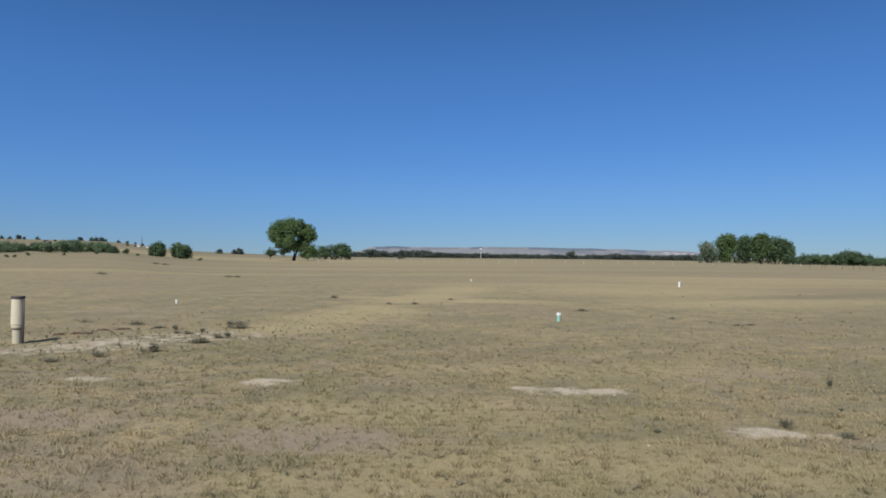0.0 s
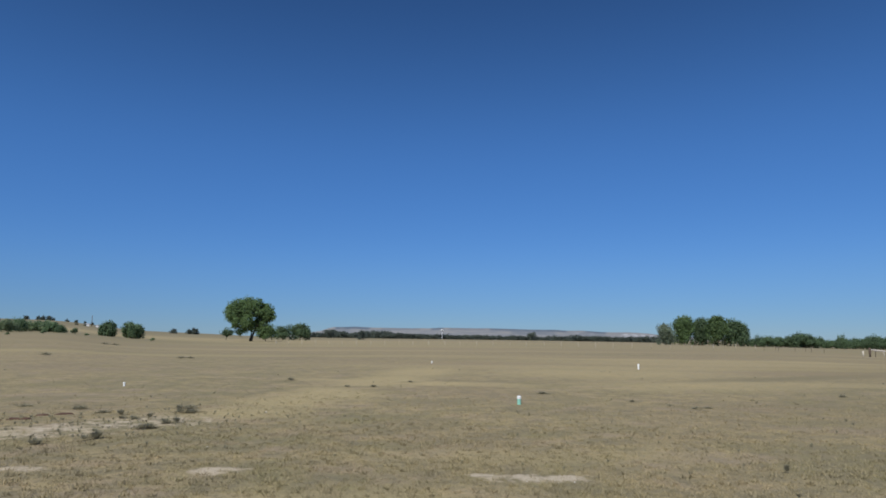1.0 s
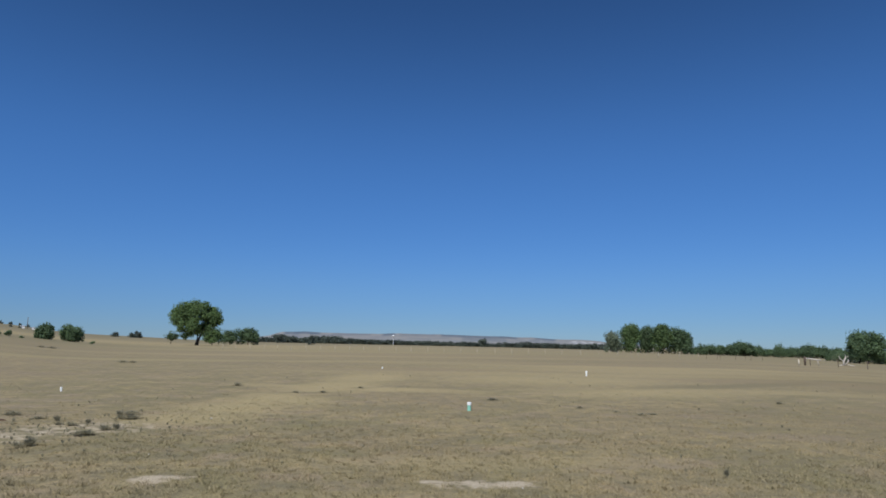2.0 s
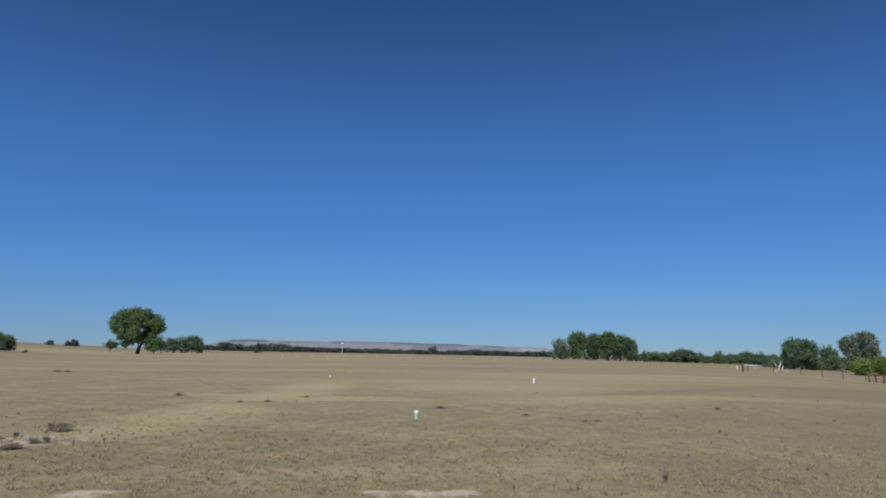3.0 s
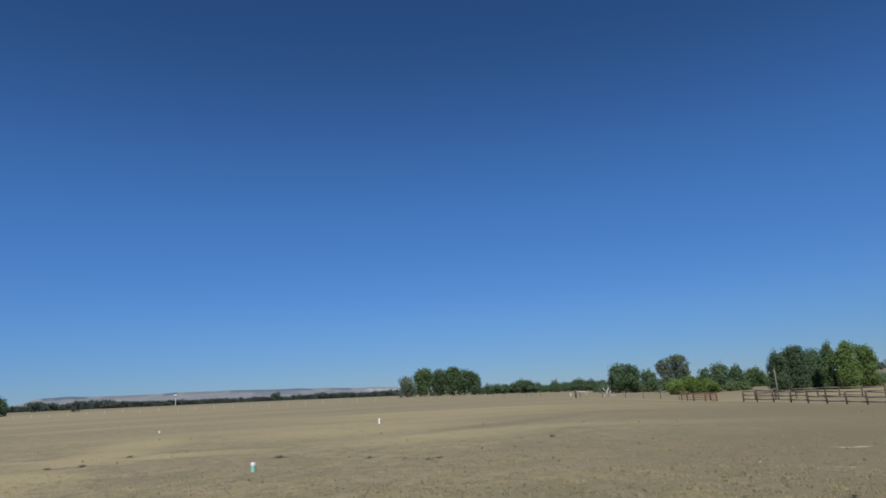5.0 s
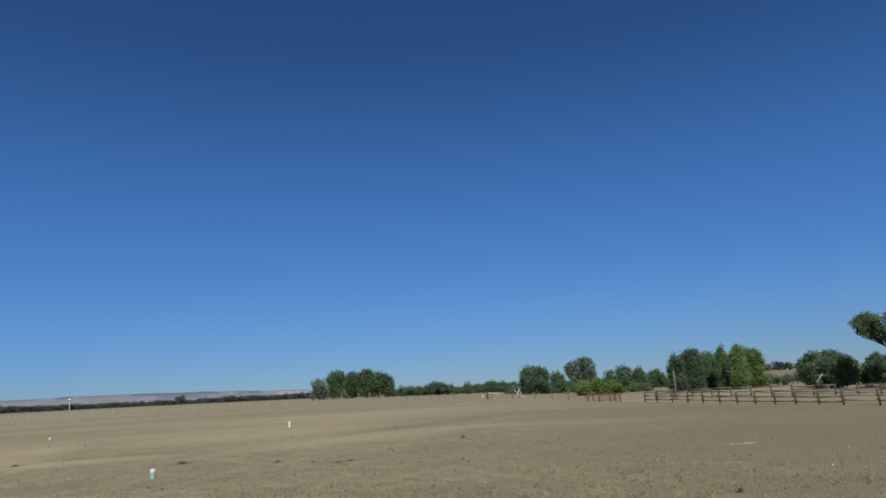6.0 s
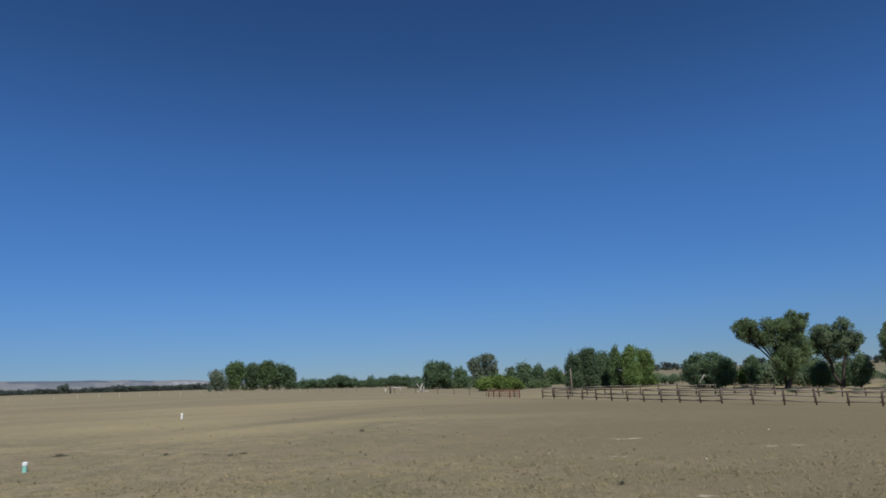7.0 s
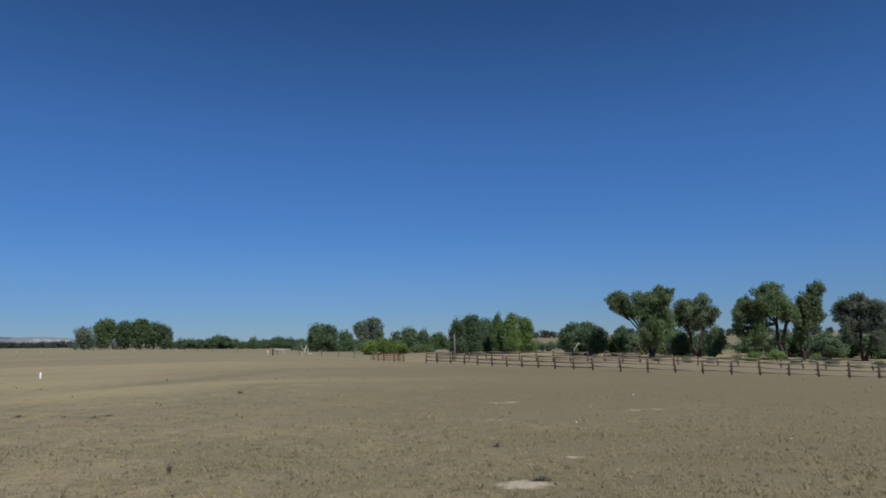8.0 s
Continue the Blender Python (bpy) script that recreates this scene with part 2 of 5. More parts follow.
def eased(table):
    """The table by whole degrees, its corners rounded."""
    deg = np.arange(-200, 201)
    v = np.interp((deg + 180) % 360 - 180, LAND_AZ, table)
    k = np.exp(-0.5 * (np.arange(-6, 7) / 1.6) ** 2)
    return np.convolve(v, k / k.sum(), "same")


LAND = [eased(t) for t in (LAND_R, LAND_Z, FAR_Z)]


def land(x, y):
    """Height of the ground: a level field near by, a rise and hills on one side, a river bottom on the other."""
    az, r = np.degrees(np.arctan2(x, y)), np.hypot(x, y)
    r1, z1, z2 = (np.interp(az, np.arange(-200, 201), t) for t in LAND)
    near = z1 * np.clip(r / r1, 0, 1) ** 2.2
    far = np.clip((r - r1) / (760 - r1), 0, 1) ** 1.15
    return near + (z2 - z1) * far


def spot(az, r):
    x, y = r * math.sin(radians(az)), r * math.cos(radians(az))
    return x, y, float(land(x, y))


# Bare soil, yellow grass, dim growth and darker ground: centre, half axes, turn in degrees, strength.
BARE = [(-2.25, 8.55, .36, .22, 0, .68), (-4.6, 8.75, .32, .18, 0, .52), (1.67, 8.04, .62, .22, 0, .72), (.98, 8.15, .2, .14, 0, .68),
        (2.95, 6.1, .34, .2, 0, .82), (3.55, 6.02, .14, .1, 0, .68), (-6.3, 12.5, 1.7, .9, 40, .5),
        (-5.0, 13.8, 1.3, 1.0, 40, .46), (7.02, 4.45, .3, .2, -35, .82), (8.87, 4.84, .14, .1, -35, .66), (-7.2, 11.6, 1.0, .7, 20, .42), (15.2, 6.6, .5, .15, -60, .5), (11.9, 8.3, .4, .12, -50, .5), (14.9, 10.4, .6, .14, -50, .45)]
YELLOW = [(30, 50, 22, 3.5, -25, .7), (54, 42, 16, 3.5, -52, .7), (19, 23, 9, 1.6, -25, .55), (38, 24, 12, 1.8, -48, .55), (62, 62, 9, 3, -45, .6), (.9, 5.2, 1.6, .5, 0, .75), (2.6, 4.9, 1.2, .4, 0, .65), (-.6, 4.7, 1.2, .4, 0, .6), (106, 38, 12, 45, 15, .65), (75, 70, 30, 8, -45, .5), (-3.7, 15.6, 1.3, 1.1, 0, .75), (-2.3, 20, 1.5, 2.0, 0, .8), (-.8, 27, 1.6, 3.5, -15, .8), (.8, 34, 1.8, 4, -12, .7), (4.6, 5.2, 1.2, .5, 0, .5),
          (-3.2, 18.0, 1.6, 1.2, -60, .8), (-2.0, 21.0, 2.2, .9, -65, .8), (0, 26, 4.5, .9, -30, .8), (11, 24, 4, 2.5, 10, .6), (-.2, 6.9, 1.8, .5, 0, .5),
          (10, 33, 5, 4, 0, .6), (1.7, 9.6, 2.2, .5, 0, .5), (0, 230, 300, 95, 0, .5), (24, 45, 14, 5, -20, .55), (50, 60, 14, 5, -40, .5), (-10, 137, 60, 6, 0, .7), (-35, 62, 42, 3, 4, .7), (-5, 92, 60, 4, 0, .55), (20, 38, 20, 3, -8, .5)]
# The last three blots only darken the field before the corral.
DIM = [(36, 45, 9, 1.2, -30, .8), (26, 33, 7, .9, -25, .7), (48, 34, 10, 1.2, -52, .6), (-95, 150, 60, 45, 0, .85), (-62, 98, 34, 16, 0, .55), (430, 190, 340, 170, 0, .9), (210, 120, 90, 50, 0, .6), (-330, 540, 300, 240, 30, 1), (-150, 330, 120, 60, 20, .6), (-75, 170, 40, 14, 0, .6), (-1.4, 23.6, 1.0, .35, 0, .7), (.3, 26.0, .5, .3, 0, .6), (1.0, 17.8, 1.0, .8, 0, .7), (17, 28.6, 6.5, 1.1, 24, .8), (-45, 112, 40, 12, 10, .5),
       (-25, 66, 22, 6, 0, .4), (6.9, 16.1, .7, .3, 0, .5), (4.2, 20.4, .5, .3, 0, .9), (24, 26, 3, 1, 10, .6), (74, 78, 7, 3, -45, .8), (57, 48, 8, 2, -40, .5), (52, 10, 30, 20, 0, .72), (25, 10, 21, 7.5, 22, .56), (9.5, 3.5, 3.5, 2.2, 20, .55)]


BROWN = [(25, 29, 10, 2.5, -30, .8), (44, 50, 12, 4, -42, .8), (33, 16, 8, 2.5, -50, .7), (-25, 104, 90, 15, 0, .95), (30, 92, 40, 9, -20, .8), (25, 62, 26, 5, -12, .6), (-30, 75, 30, 5, 5, .5), (68, 90, 12, 6, -38, .9), (40, 40, 14, 5, -30, .6), (45, 20, 14, 8, -50, .6), (8, 45, 14, 3, 0, .5), (69, 31, 25, 6, -66, .7)]


# Mauve bare earth between thin grass, and a darker brown field before the corral.
MAUVE = [(-1.2, 5.9, .8, .42, 0, 1), (-4.3, 6.5, 1.2, .5, 0, .8), (-3.2, 5.0, 1.6, .8, 0, .5), (-6.5, 8.8, 1.6, .8, 0, .45), (3.7, 5.7, .5, .25, 0, .55), (-3.0, 7.4, .8, .25, 0, .45), (4.5, 9.5, 1.2, .4, 0, .4), (8.5, 12, 2, .6, -20, .45),
         (9.4, 5.4, .8, .4, -35, .5), (11.5, 3.9, 1.2, .5, -35, .45), (-9, 20, 3, .8, 10, .4), (13.5, 8, 1.5, .5, -45, .45)]
DARK_FIELD = [(46, 14, 24, 18, -55, 1), (28, 6, 16, 8, -20, .95), (60, 26, 30, 9, -66, 1), (13, 2.5, 6, 3, -30, .75)]


def blot(table, x, y):
    """Strength from 0 to 1 of the nearest blot of a table."""
    out = np.zeros_like(x)
    for cx, cy, rx, ry, turn, strength in table:
        c, s = math.cos(radians(turn)), math.sin(radians(turn))
        u, v = (x - cx) * c + (y - cy) * s, -(x - cx) * s + (y - cy) * c
        out = np.maximum(out, strength * np.clip(1.6 - np.hypot(u / rx, v / ry), 0, 1))
    return out


def patchy(x, y, size, seed):
    """Smooth random values from 0 to 1 over the plan, in patches of that size."""
    table = np.random.default_rng(seed).random((256, 256))
    u, v = x / size, y / size
    i, j = np.floor(u).astype(int), np.floor(v).astype(int)
    f, g = u - i, v - j
    f, g = f * f * (3 - 2 * f), g * g * (3 - 2 * g)
    a, b, c, d = (table[(i + p) % 256, (j + q) % 256] for p, q in ((0, 0), (1, 0), (0, 1), (1, 1)))
    return (a * (1 - f) + b * f) * (1 - g) + (c * (1 - f) + d * f) * g


def mesh_of(name, verts, faces, mat, smooth=False):
    me = bpy.data.meshes.new(name)
    verts, faces = np.asarray(verts, dtype=np.float32), np.asarray(faces, dtype=np.int32)
    n, k = faces.shape
    me.vertices.add(len(verts))
    me.vertices.foreach_set("co", verts.ravel())
    me.loops.add(n * k)
    me.loops.foreach_set("vertex_index", faces.ravel())
    me.polygons.add(n)
    me.polygons.foreach_set("loop_start", np.arange(0, n * k, k, dtype=np.int32))
    me.polygons.foreach_set("use_smooth", np.full(n, smooth))
    me.materials.append(mat)
    me.update(calc_edges=True)
    return me


def ground():
    az = np.radians(np.concatenate([np.arange(-180, -46, 3.0), np.arange(-46, 100, 0.45), np.arange(100, 180, 3.0)]))
    r = np.concatenate([[0.0001, 0.3, 1.0, 2.0], np.geomspace(3.0, 60.0, 230), np.geomspace(61.0, 4900.0, 150)])
    rr, aa = np.meshgrid(r, az, indexing="ij")
    x, y = (rr * np.sin(aa)).ravel(), (rr * np.cos(aa)).ravel()
    z = land(x, y) + (0.05 * (patchy(x, y, 1.3, 1) - 0.5) + 0.08 * (patchy(x, y, 4.1, 2) - 0.5)) * np.clip(rr.ravel() / 5 - 0.5, 0, 1) * np.clip(2 - rr.ravel() / 60, 0, 1)
    bare = blot(BARE, x, y)
    z += 0.015 * bare
    nr, na = len(r), len(az)
    i = (np.arange(nr - 1)[:, None] * na + np.arange(na)[None, :])
    j = (np.arange(nr - 1)[:, None] * na + (np.arange(na)[None, :] + 1) % na)
    quads = np.stack([i, i + na, j + na, j], -1).reshape(-1, 4)
    me = mesh_of("ground", np.stack([x, y, z], 1), quads[:, ::-1], GROUND, True)
    cover = np.stack([bare, blot(YELLOW, x, y), blot(DIM, x, y), blot(BROWN, x, y)], 1).astype(np.float32)
    layer = me.attributes.new("cover", "FLOAT_COLOR", "POINT")
    layer.data.foreach_set("color", cover.ravel())
    earth = np.stack([blot(MAUVE, x, y), blot(DARK_FIELD, x, y), 0 * x, 0 * x + 1], 1).astype(np.float32)
    layer = me.attributes.new("earth", "FLOAT_COLOR", "POINT")
    layer.data.foreach_set("color", earth.ravel())
    return tagged(new("ground", me), "dry short-grass pasture with bare sandy spots", "ground", kind="structure")


ground()


def grass():
    rng = np.random.default_rng(3)
    n = 1000000
    r = 2.4 * (34.0 / 2.4) ** rng.random(n) ** 0.92
    az = np.radians(rng.uniform(-39, 90, n) + 9 * rng.normal(size=n) * (rng.random(n) < 0.3))
    # a thinner sward all round the spot where the camera stands
    ring = slice(0, 220000)
    r[ring], az[ring] = 14 * rng.random(220000) ** 0.5, rng.uniform(-np.pi, np.pi, 220000)
    x, y = r * np.sin(az), r * np.cos(az)
    # gather the blades into tufts
    cell = 0.05 + 0.005 * r
    hx, hy = np.round(x / cell), np.round(y / cell)
    h1 = np.sin(hx * 12.9898 + hy * 78.233) * 43758.5453
    h2 = np.sin(hx * 39.346 + hy * 11.135) * 24634.6345
    h1, h2 = h1 - np.floor(h1), h2 - np.floor(h2)
    tx, ty = (hx + 0.8 * (h1 - 0.5)) * cell, (hy + 0.8 * (h2 - 0.5)) * cell
    x, y = tx + rng.normal(0, 0.3, n) * cell, ty + rng.normal(0, 0.3, n) * cell
    patch = 0.55 * patchy(x, y, 1.1, 3) + 0.45 * patchy(x, y, 0.35, 4)
    keep = (rng.random(n) < np.clip((34 - r) / 22, 0, 1) * np.clip(r / 4.5, 0.35, 1)) & (rng.random(n) > 1.3 * blot(BARE, x, y) + 0.75 * blot(MAUVE, x, y) + 0.6 * blot(DARK_FIELD, x, y) - 0.15) & (h2 < 0.35 + 0.9 * patch)
    x, y, r, h1 = x[keep], y[keep], r[keep], h1[keep]
    n = len(x)
    tall = (0.02 + 0.03 * h1 ** 2 + 0.022 * h1 ** 8) * rng.uniform(0.6, 1.3, n) * np.clip(1.25 - r / 28, 0.4, 1)
    wide = 0.0014 + 0.00036 * r
    turn, lean = rng.uniform(0, 2 * np.pi, n), rng.uniform(0.25, 1.6, n)
    z = land(x, y) + (0.05 * (patchy(x, y, 1.3, 1) - 0.5) + 0.08 * (patchy(x, y, 4.1, 2) - 0.5)) * np.clip(r / 5 - 0.5, 0, 1) - 0.01
    root = np.stack([x, y, z], 1)
    side = np.stack([np.cos(turn), np.sin(turn), np.zeros(n)], 1) * wide[:, None]
    way = rng.uniform(0, 2 * np.pi, n)
    tip = root + np.stack([np.cos(way) * lean * tall, np.sin(way) * lean * tall, tall + 0.01], 1)
    verts = np.stack([root - side, root + side, tip], 1).reshape(-1, 3)
    me = mesh_of("grass", verts, np.arange(3 * n).reshape(-1, 3), BLADE)
    tagged(new("grass", me), "short dry straw-coloured and olive grass tufts", "grass", kind="stuff")


grass()


def hazy_ridge():
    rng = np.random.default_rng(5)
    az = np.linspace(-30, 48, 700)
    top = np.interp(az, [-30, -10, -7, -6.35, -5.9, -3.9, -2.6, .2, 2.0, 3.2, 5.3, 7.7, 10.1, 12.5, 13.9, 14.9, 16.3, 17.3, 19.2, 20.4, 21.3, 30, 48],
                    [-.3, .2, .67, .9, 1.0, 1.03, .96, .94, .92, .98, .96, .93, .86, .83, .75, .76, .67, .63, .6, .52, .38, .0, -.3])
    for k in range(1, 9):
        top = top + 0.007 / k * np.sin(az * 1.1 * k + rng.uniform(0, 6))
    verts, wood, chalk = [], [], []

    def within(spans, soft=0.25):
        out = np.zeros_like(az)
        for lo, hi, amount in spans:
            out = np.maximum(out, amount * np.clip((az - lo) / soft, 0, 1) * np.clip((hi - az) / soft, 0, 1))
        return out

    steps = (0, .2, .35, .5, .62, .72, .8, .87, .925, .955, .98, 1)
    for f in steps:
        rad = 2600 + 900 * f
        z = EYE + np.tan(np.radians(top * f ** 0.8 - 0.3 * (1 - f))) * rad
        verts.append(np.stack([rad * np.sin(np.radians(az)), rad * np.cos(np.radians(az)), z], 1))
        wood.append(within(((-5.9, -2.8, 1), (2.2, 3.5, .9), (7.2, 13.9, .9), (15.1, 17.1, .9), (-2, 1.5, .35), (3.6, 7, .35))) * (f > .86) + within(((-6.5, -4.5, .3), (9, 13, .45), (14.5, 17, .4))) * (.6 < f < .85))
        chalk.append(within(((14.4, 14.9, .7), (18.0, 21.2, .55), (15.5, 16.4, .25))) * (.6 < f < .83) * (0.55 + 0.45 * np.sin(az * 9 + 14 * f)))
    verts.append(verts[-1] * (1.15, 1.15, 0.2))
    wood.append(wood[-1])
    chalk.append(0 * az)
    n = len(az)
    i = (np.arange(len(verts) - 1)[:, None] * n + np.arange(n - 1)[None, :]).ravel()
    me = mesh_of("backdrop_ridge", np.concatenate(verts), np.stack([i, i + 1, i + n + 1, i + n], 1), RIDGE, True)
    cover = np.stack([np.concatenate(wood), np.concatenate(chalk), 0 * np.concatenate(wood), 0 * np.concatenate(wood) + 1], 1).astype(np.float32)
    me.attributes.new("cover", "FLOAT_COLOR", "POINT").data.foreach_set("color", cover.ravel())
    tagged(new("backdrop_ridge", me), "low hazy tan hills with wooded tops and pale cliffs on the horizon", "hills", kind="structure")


hazy_ridge()


# ---- building helpers ----
def part(name, me, parent, label=""):
    ob = new(name, me)
    ob.parent = parent
    if label:
        ob["label"] = label
    return ob


def thing(name, m, label, category, group="", kind=""):
    ob = new(name)
    ob.matrix_world = m
    return tagged(ob, label, category, group, kind)


def tube(points, radii, sides=8, caps=True):
    """Vertices and triangles of a tapered round tube along points."""
    pts = [Vector(p) for p in points]
    verts, faces = [], []
    for k, p in enumerate(pts):
        way = (pts[min(k + 1, len(pts) - 1)] - pts[max(k - 1, 0)]).normalized()
        q = way.to_track_quat("Z", "Y")
        for s in range(sides):
            t = 2 * math.pi * s / sides
            verts.append(p + q @ Vector((math.cos(t) * radii[k], math.sin(t) * radii[k], 0)))
    for k in range(len(pts) - 1):
        for s in range(sides):
            a, b = k * sides + s, k * sides + (s + 1) % sides
            faces += [(a, b, b + sides), (a, b + sides, a + sides)]
    if caps:
        for k, flip in ((0, True), (len(pts) - 1, False)):
            verts.append(pts[k])
            for s in range(sides):
                a, b = k * sides + s, k * sides + (s + 1) % sides
                faces.append((b, a, len(verts) - 1) if flip else (a, b, len(verts) - 1))
    return [tuple(v) for v in verts], faces


def joined(name, pieces, mat, smooth=True):
    verts, faces = [], []
    for v, f in pieces:
        o = len(verts)
        verts += v
        faces += [tuple(i + o for i in t) for t in f]
    return mesh_of(name, verts, faces, mat, smooth)


def foliage(rng, lobes, size, density, weep=1.0):
    """Leaves over the lobes of a crown (sideways, back, height, radius), gathered in rounded tufts: one bent diamond each."""
    lobes = np.asarray(lobes, float)
    tufts = 12
    d = rng.normal(size=(len(lobes), tufts, 3))
    d /= np.linalg.norm(d, axis=2)[..., None]
    rad = lobes[:, 3][:, None] * rng.uniform(0.2, 0.66, (len(lobes), tufts))
    mid = lobes[:, None, :3] + d * (lobes[:, 3][:, None] * rng.uniform(0.45, 0.82, (len(lobes), tufts)))[..., None]
    count = int(density * ((lobes[:, 3] / size) ** 2).sum())
    weight = rad.ravel() ** 2
    pick = rng.choice(weight.size, count, p=weight / weight.sum())
    e = rng.normal(size=(count, 3))
    e /= np.linalg.norm(e, axis=1)[:, None]
    depth = rng.uniform(0.2, 1.0, count) ** 0.5 * np.where(rng.random(count) < 0.1, rng.uniform(1.0, 1.35, count), 1.0)
    pos = mid.reshape(-1, 3)[pick] + e * (rad.ravel()[pick] * depth)[:, None] * (1, 1, weep)
    pos[:, 2] = np.maximum(pos[:, 2], 0.05)
    nrm = 0.5 * e + 0.6 * d.reshape(-1, 3)[pick] + rng.normal(size=(count, 3)) * 0.45 + (0, 0, 0.35)
    nrm /= np.linalg.norm(nrm, axis=1)[:, None]
    u = np.cross(nrm, rng.normal(size=(count, 3)))
    u /= np.linalg.norm(u, axis=1)[:, None]
    v = np.cross(nrm, u)
    ln, wd = (size * rng.uniform(0.6, 1.3, count))[:, None], (size * rng.uniform(0.4, 0.75, count))[:, None]
    verts = np.stack([pos - u * ln, pos - v * wd + nrm * ln * 0.15, pos + u * ln, pos + v * wd + nrm * ln * 0.15], 1)
    return verts.reshape(-1, 3), np.arange(4 * count).reshape(-1, 4)


def tree(m, lobes, leaf, label, group, trunks, girth, seed, size, density=15, weep=1.0, bark=None, name="tree", twigs=2):
    """A tree from its crown's lobes: tapered trunks (foot, fork, fork's height), main limbs, a branch and twigs to each lobe, tufts of leaves."""
    rng = np.random.default_rng(seed)
    root = thing(name, m, label, name, group)
    wood = []
    lobes = np.asarray(lobes, float)
    forks = np.array([(t[1], t[2]) for t in trunks])
    near = np.argmin(np.abs(lobes[:, 0][:, None] - forks[:, 0][None, :]) + 0.2 * np.abs(lobes[:, 2][:, None] - forks[:, 1][None, :]), axis=1)
    for k, (foot, fx, fz) in enumerate(trunks):
        fork = np.array((fx, 0.15 * rng.normal(), fz))
        bow = (foot + 0.55 * (fx - foot) + 0.05 * fz * rng.normal(), 0.05 * rng.normal(), 0.5 * fz)
        wood.append(tube([(foot, 0, -0.3), (foot, 0, 0.12 * fz), bow, tuple(fork)], [girth * 1.3, girth * 0.95, girth * 0.82, girth * 0.7], 8))
        mine = lobes[near == k]
        if not len(mine):
            continue
        # main limbs: the lobes by their direction from the fork
        way = np.arctan2(mine[:, 0] - fx, np.maximum(mine[:, 2] - fz, 0.1))
        order = np.argsort(way)
        for bunch in np.array_split(order, max(1, min(5, len(mine) // 4))):
            goal = mine[bunch, :3].mean(axis=0)
            tip = fork + 0.62 * (goal - fork)
            knee = fork + 0.32 * (goal - fork) + rng.normal(size=3) * 0.04 * np.linalg.norm(goal - fork)
            wood.append(tube([tuple(fork - (0, 0, 0.1)), tuple(knee), tuple(tip)], [girth * 0.6, girth * 0.45, girth * 0.3], 7))
            for lx, ly, lz, lr in mine[bunch]:
                end = np.array((lx, ly, lz))
                start = tip if end[2] > knee[2] else knee
                bend = 0.5 * (start + end) + rng.normal(size=3) * 0.12 * lr
                wood.append(tube([tuple(start), tuple(bend), tuple(end)], [girth * 0.26, girth * 0.18, girth * 0.08], 5, False))
                for _ in range(twigs):
                    d = rng.normal(size=3)
                    d *= lr * 0.8 / np.linalg.norm(d)
                    wood.append(tube([tuple(bend), tuple(0.5 * (bend + end + d)), tuple(end + d)], [girth * 0.12, girth * 0.08, girth * 0.03], 3, False))
    part("trunk", joined("trunk", wood, bark or BARK), root)
    v, f = foliage(rng, lobes, size, density, weep)
    part("crown", mesh_of("crown", v, f, leaf), root)
    return root


def crown_tree(az, r, lobes, leaf, label, group, trunks, girth, seed, weep=1.0, bark=None, name="tree", skirt=0, swell=1.34):
    """A tree at a bearing and distance; its lobes are (sideways, height, radius), spread in depth to fill a rounded crown."""
    rng = np.random.default_rng(seed + 1000)
    q = np.asarray(lobes, float)
    cx, cz = (q[:, 0].min() + q[:, 0].max()) / 2, (q[:, 1].min() + q[:, 1].max()) / 2
    w, h = np.ptp(q[:, 0]) / 2 + 0.6, np.ptp(q[:, 1]) / 2 + 0.6
    room = np.sqrt(np.clip(1 - ((q[:, 0] - cx) / w) ** 2 - ((q[:, 1] - cz) / h) ** 2, 0.04, 1)) * min(w, 1.2 * h)
    back = rng.uniform(0.25, 0.8, len(q)) * np.where(np.arange(len(q)) % 2, 1, -1) * room
    full = np.stack([q[:, 0], back, q[:, 1] - (swell - 1.1) * q[:, 2], swell * q[:, 2]], 1)
    # smaller lobes between neighbours close the crown
    gap = np.hypot(q[:, 0][:, None] - q[:, 0][None, :], q[:, 1][:, None] - q[:, 1][None, :]) + 1e3 * np.eye(len(q))
    more = []
    for i in range(len(q)):
        for j in np.argsort(gap[i])[:4]:
            if gap[i, j] < 2.2 * (q[i, 2] + q[j, 2]):
                t = rng.uniform(0.35, 0.65)
                p = full[i] * (1 - t) + full[j] * t
                more.append((p[0], -p[1] if rng.random() < 0.4 else p[1], p[2], rng.uniform(0.7, 0.95) * p[3]))
    full = np.concatenate([full, more]) if more else full
    # low growth round the foot
    for x in np.linspace(q[:, 0].min(), q[:, 0].max(), skirt):
        low = rng.uniform(0.8, 1.25) * q[:, 2].mean()
        full = np.concatenate([full, [(x + 0.4 * low * rng.normal(), rng.uniform(-0.3, 0.6) * w, low * rng.uniform(0.7, 1.3), 1.15 * low)]])
    return tree(facing(az, r), full, leaf, label, group, trunks, girth, seed, 0.0012 * r, 4.2, weep=weep, bark=bark, name=name)


def lobes_for(rng, w, h, low=0.3, n=9):
    """Lobes that fill a crown of width w and height h above its bare foot."""
    out = []
    for _ in range(n):
        t = rng.uniform(0, 1)
        hz = h * (low + (1 - low) * (0.2 + 0.62 * t))
        reach = w * 0.36 * (1 - 0.55 * abs(2 * t - 0.75))
        an = rng.uniform(0, 2 * math.pi)
        s = rng.uniform(0.16, 0.24) * min(w, h * (1 - low) * 1.4)
        out.append((reach * math.cos(an), reach * math.sin(an), hz, s))
    return out + [(0, 0, h * (low + (1 - low) * 0.5), 0.27 * min(w, h))]


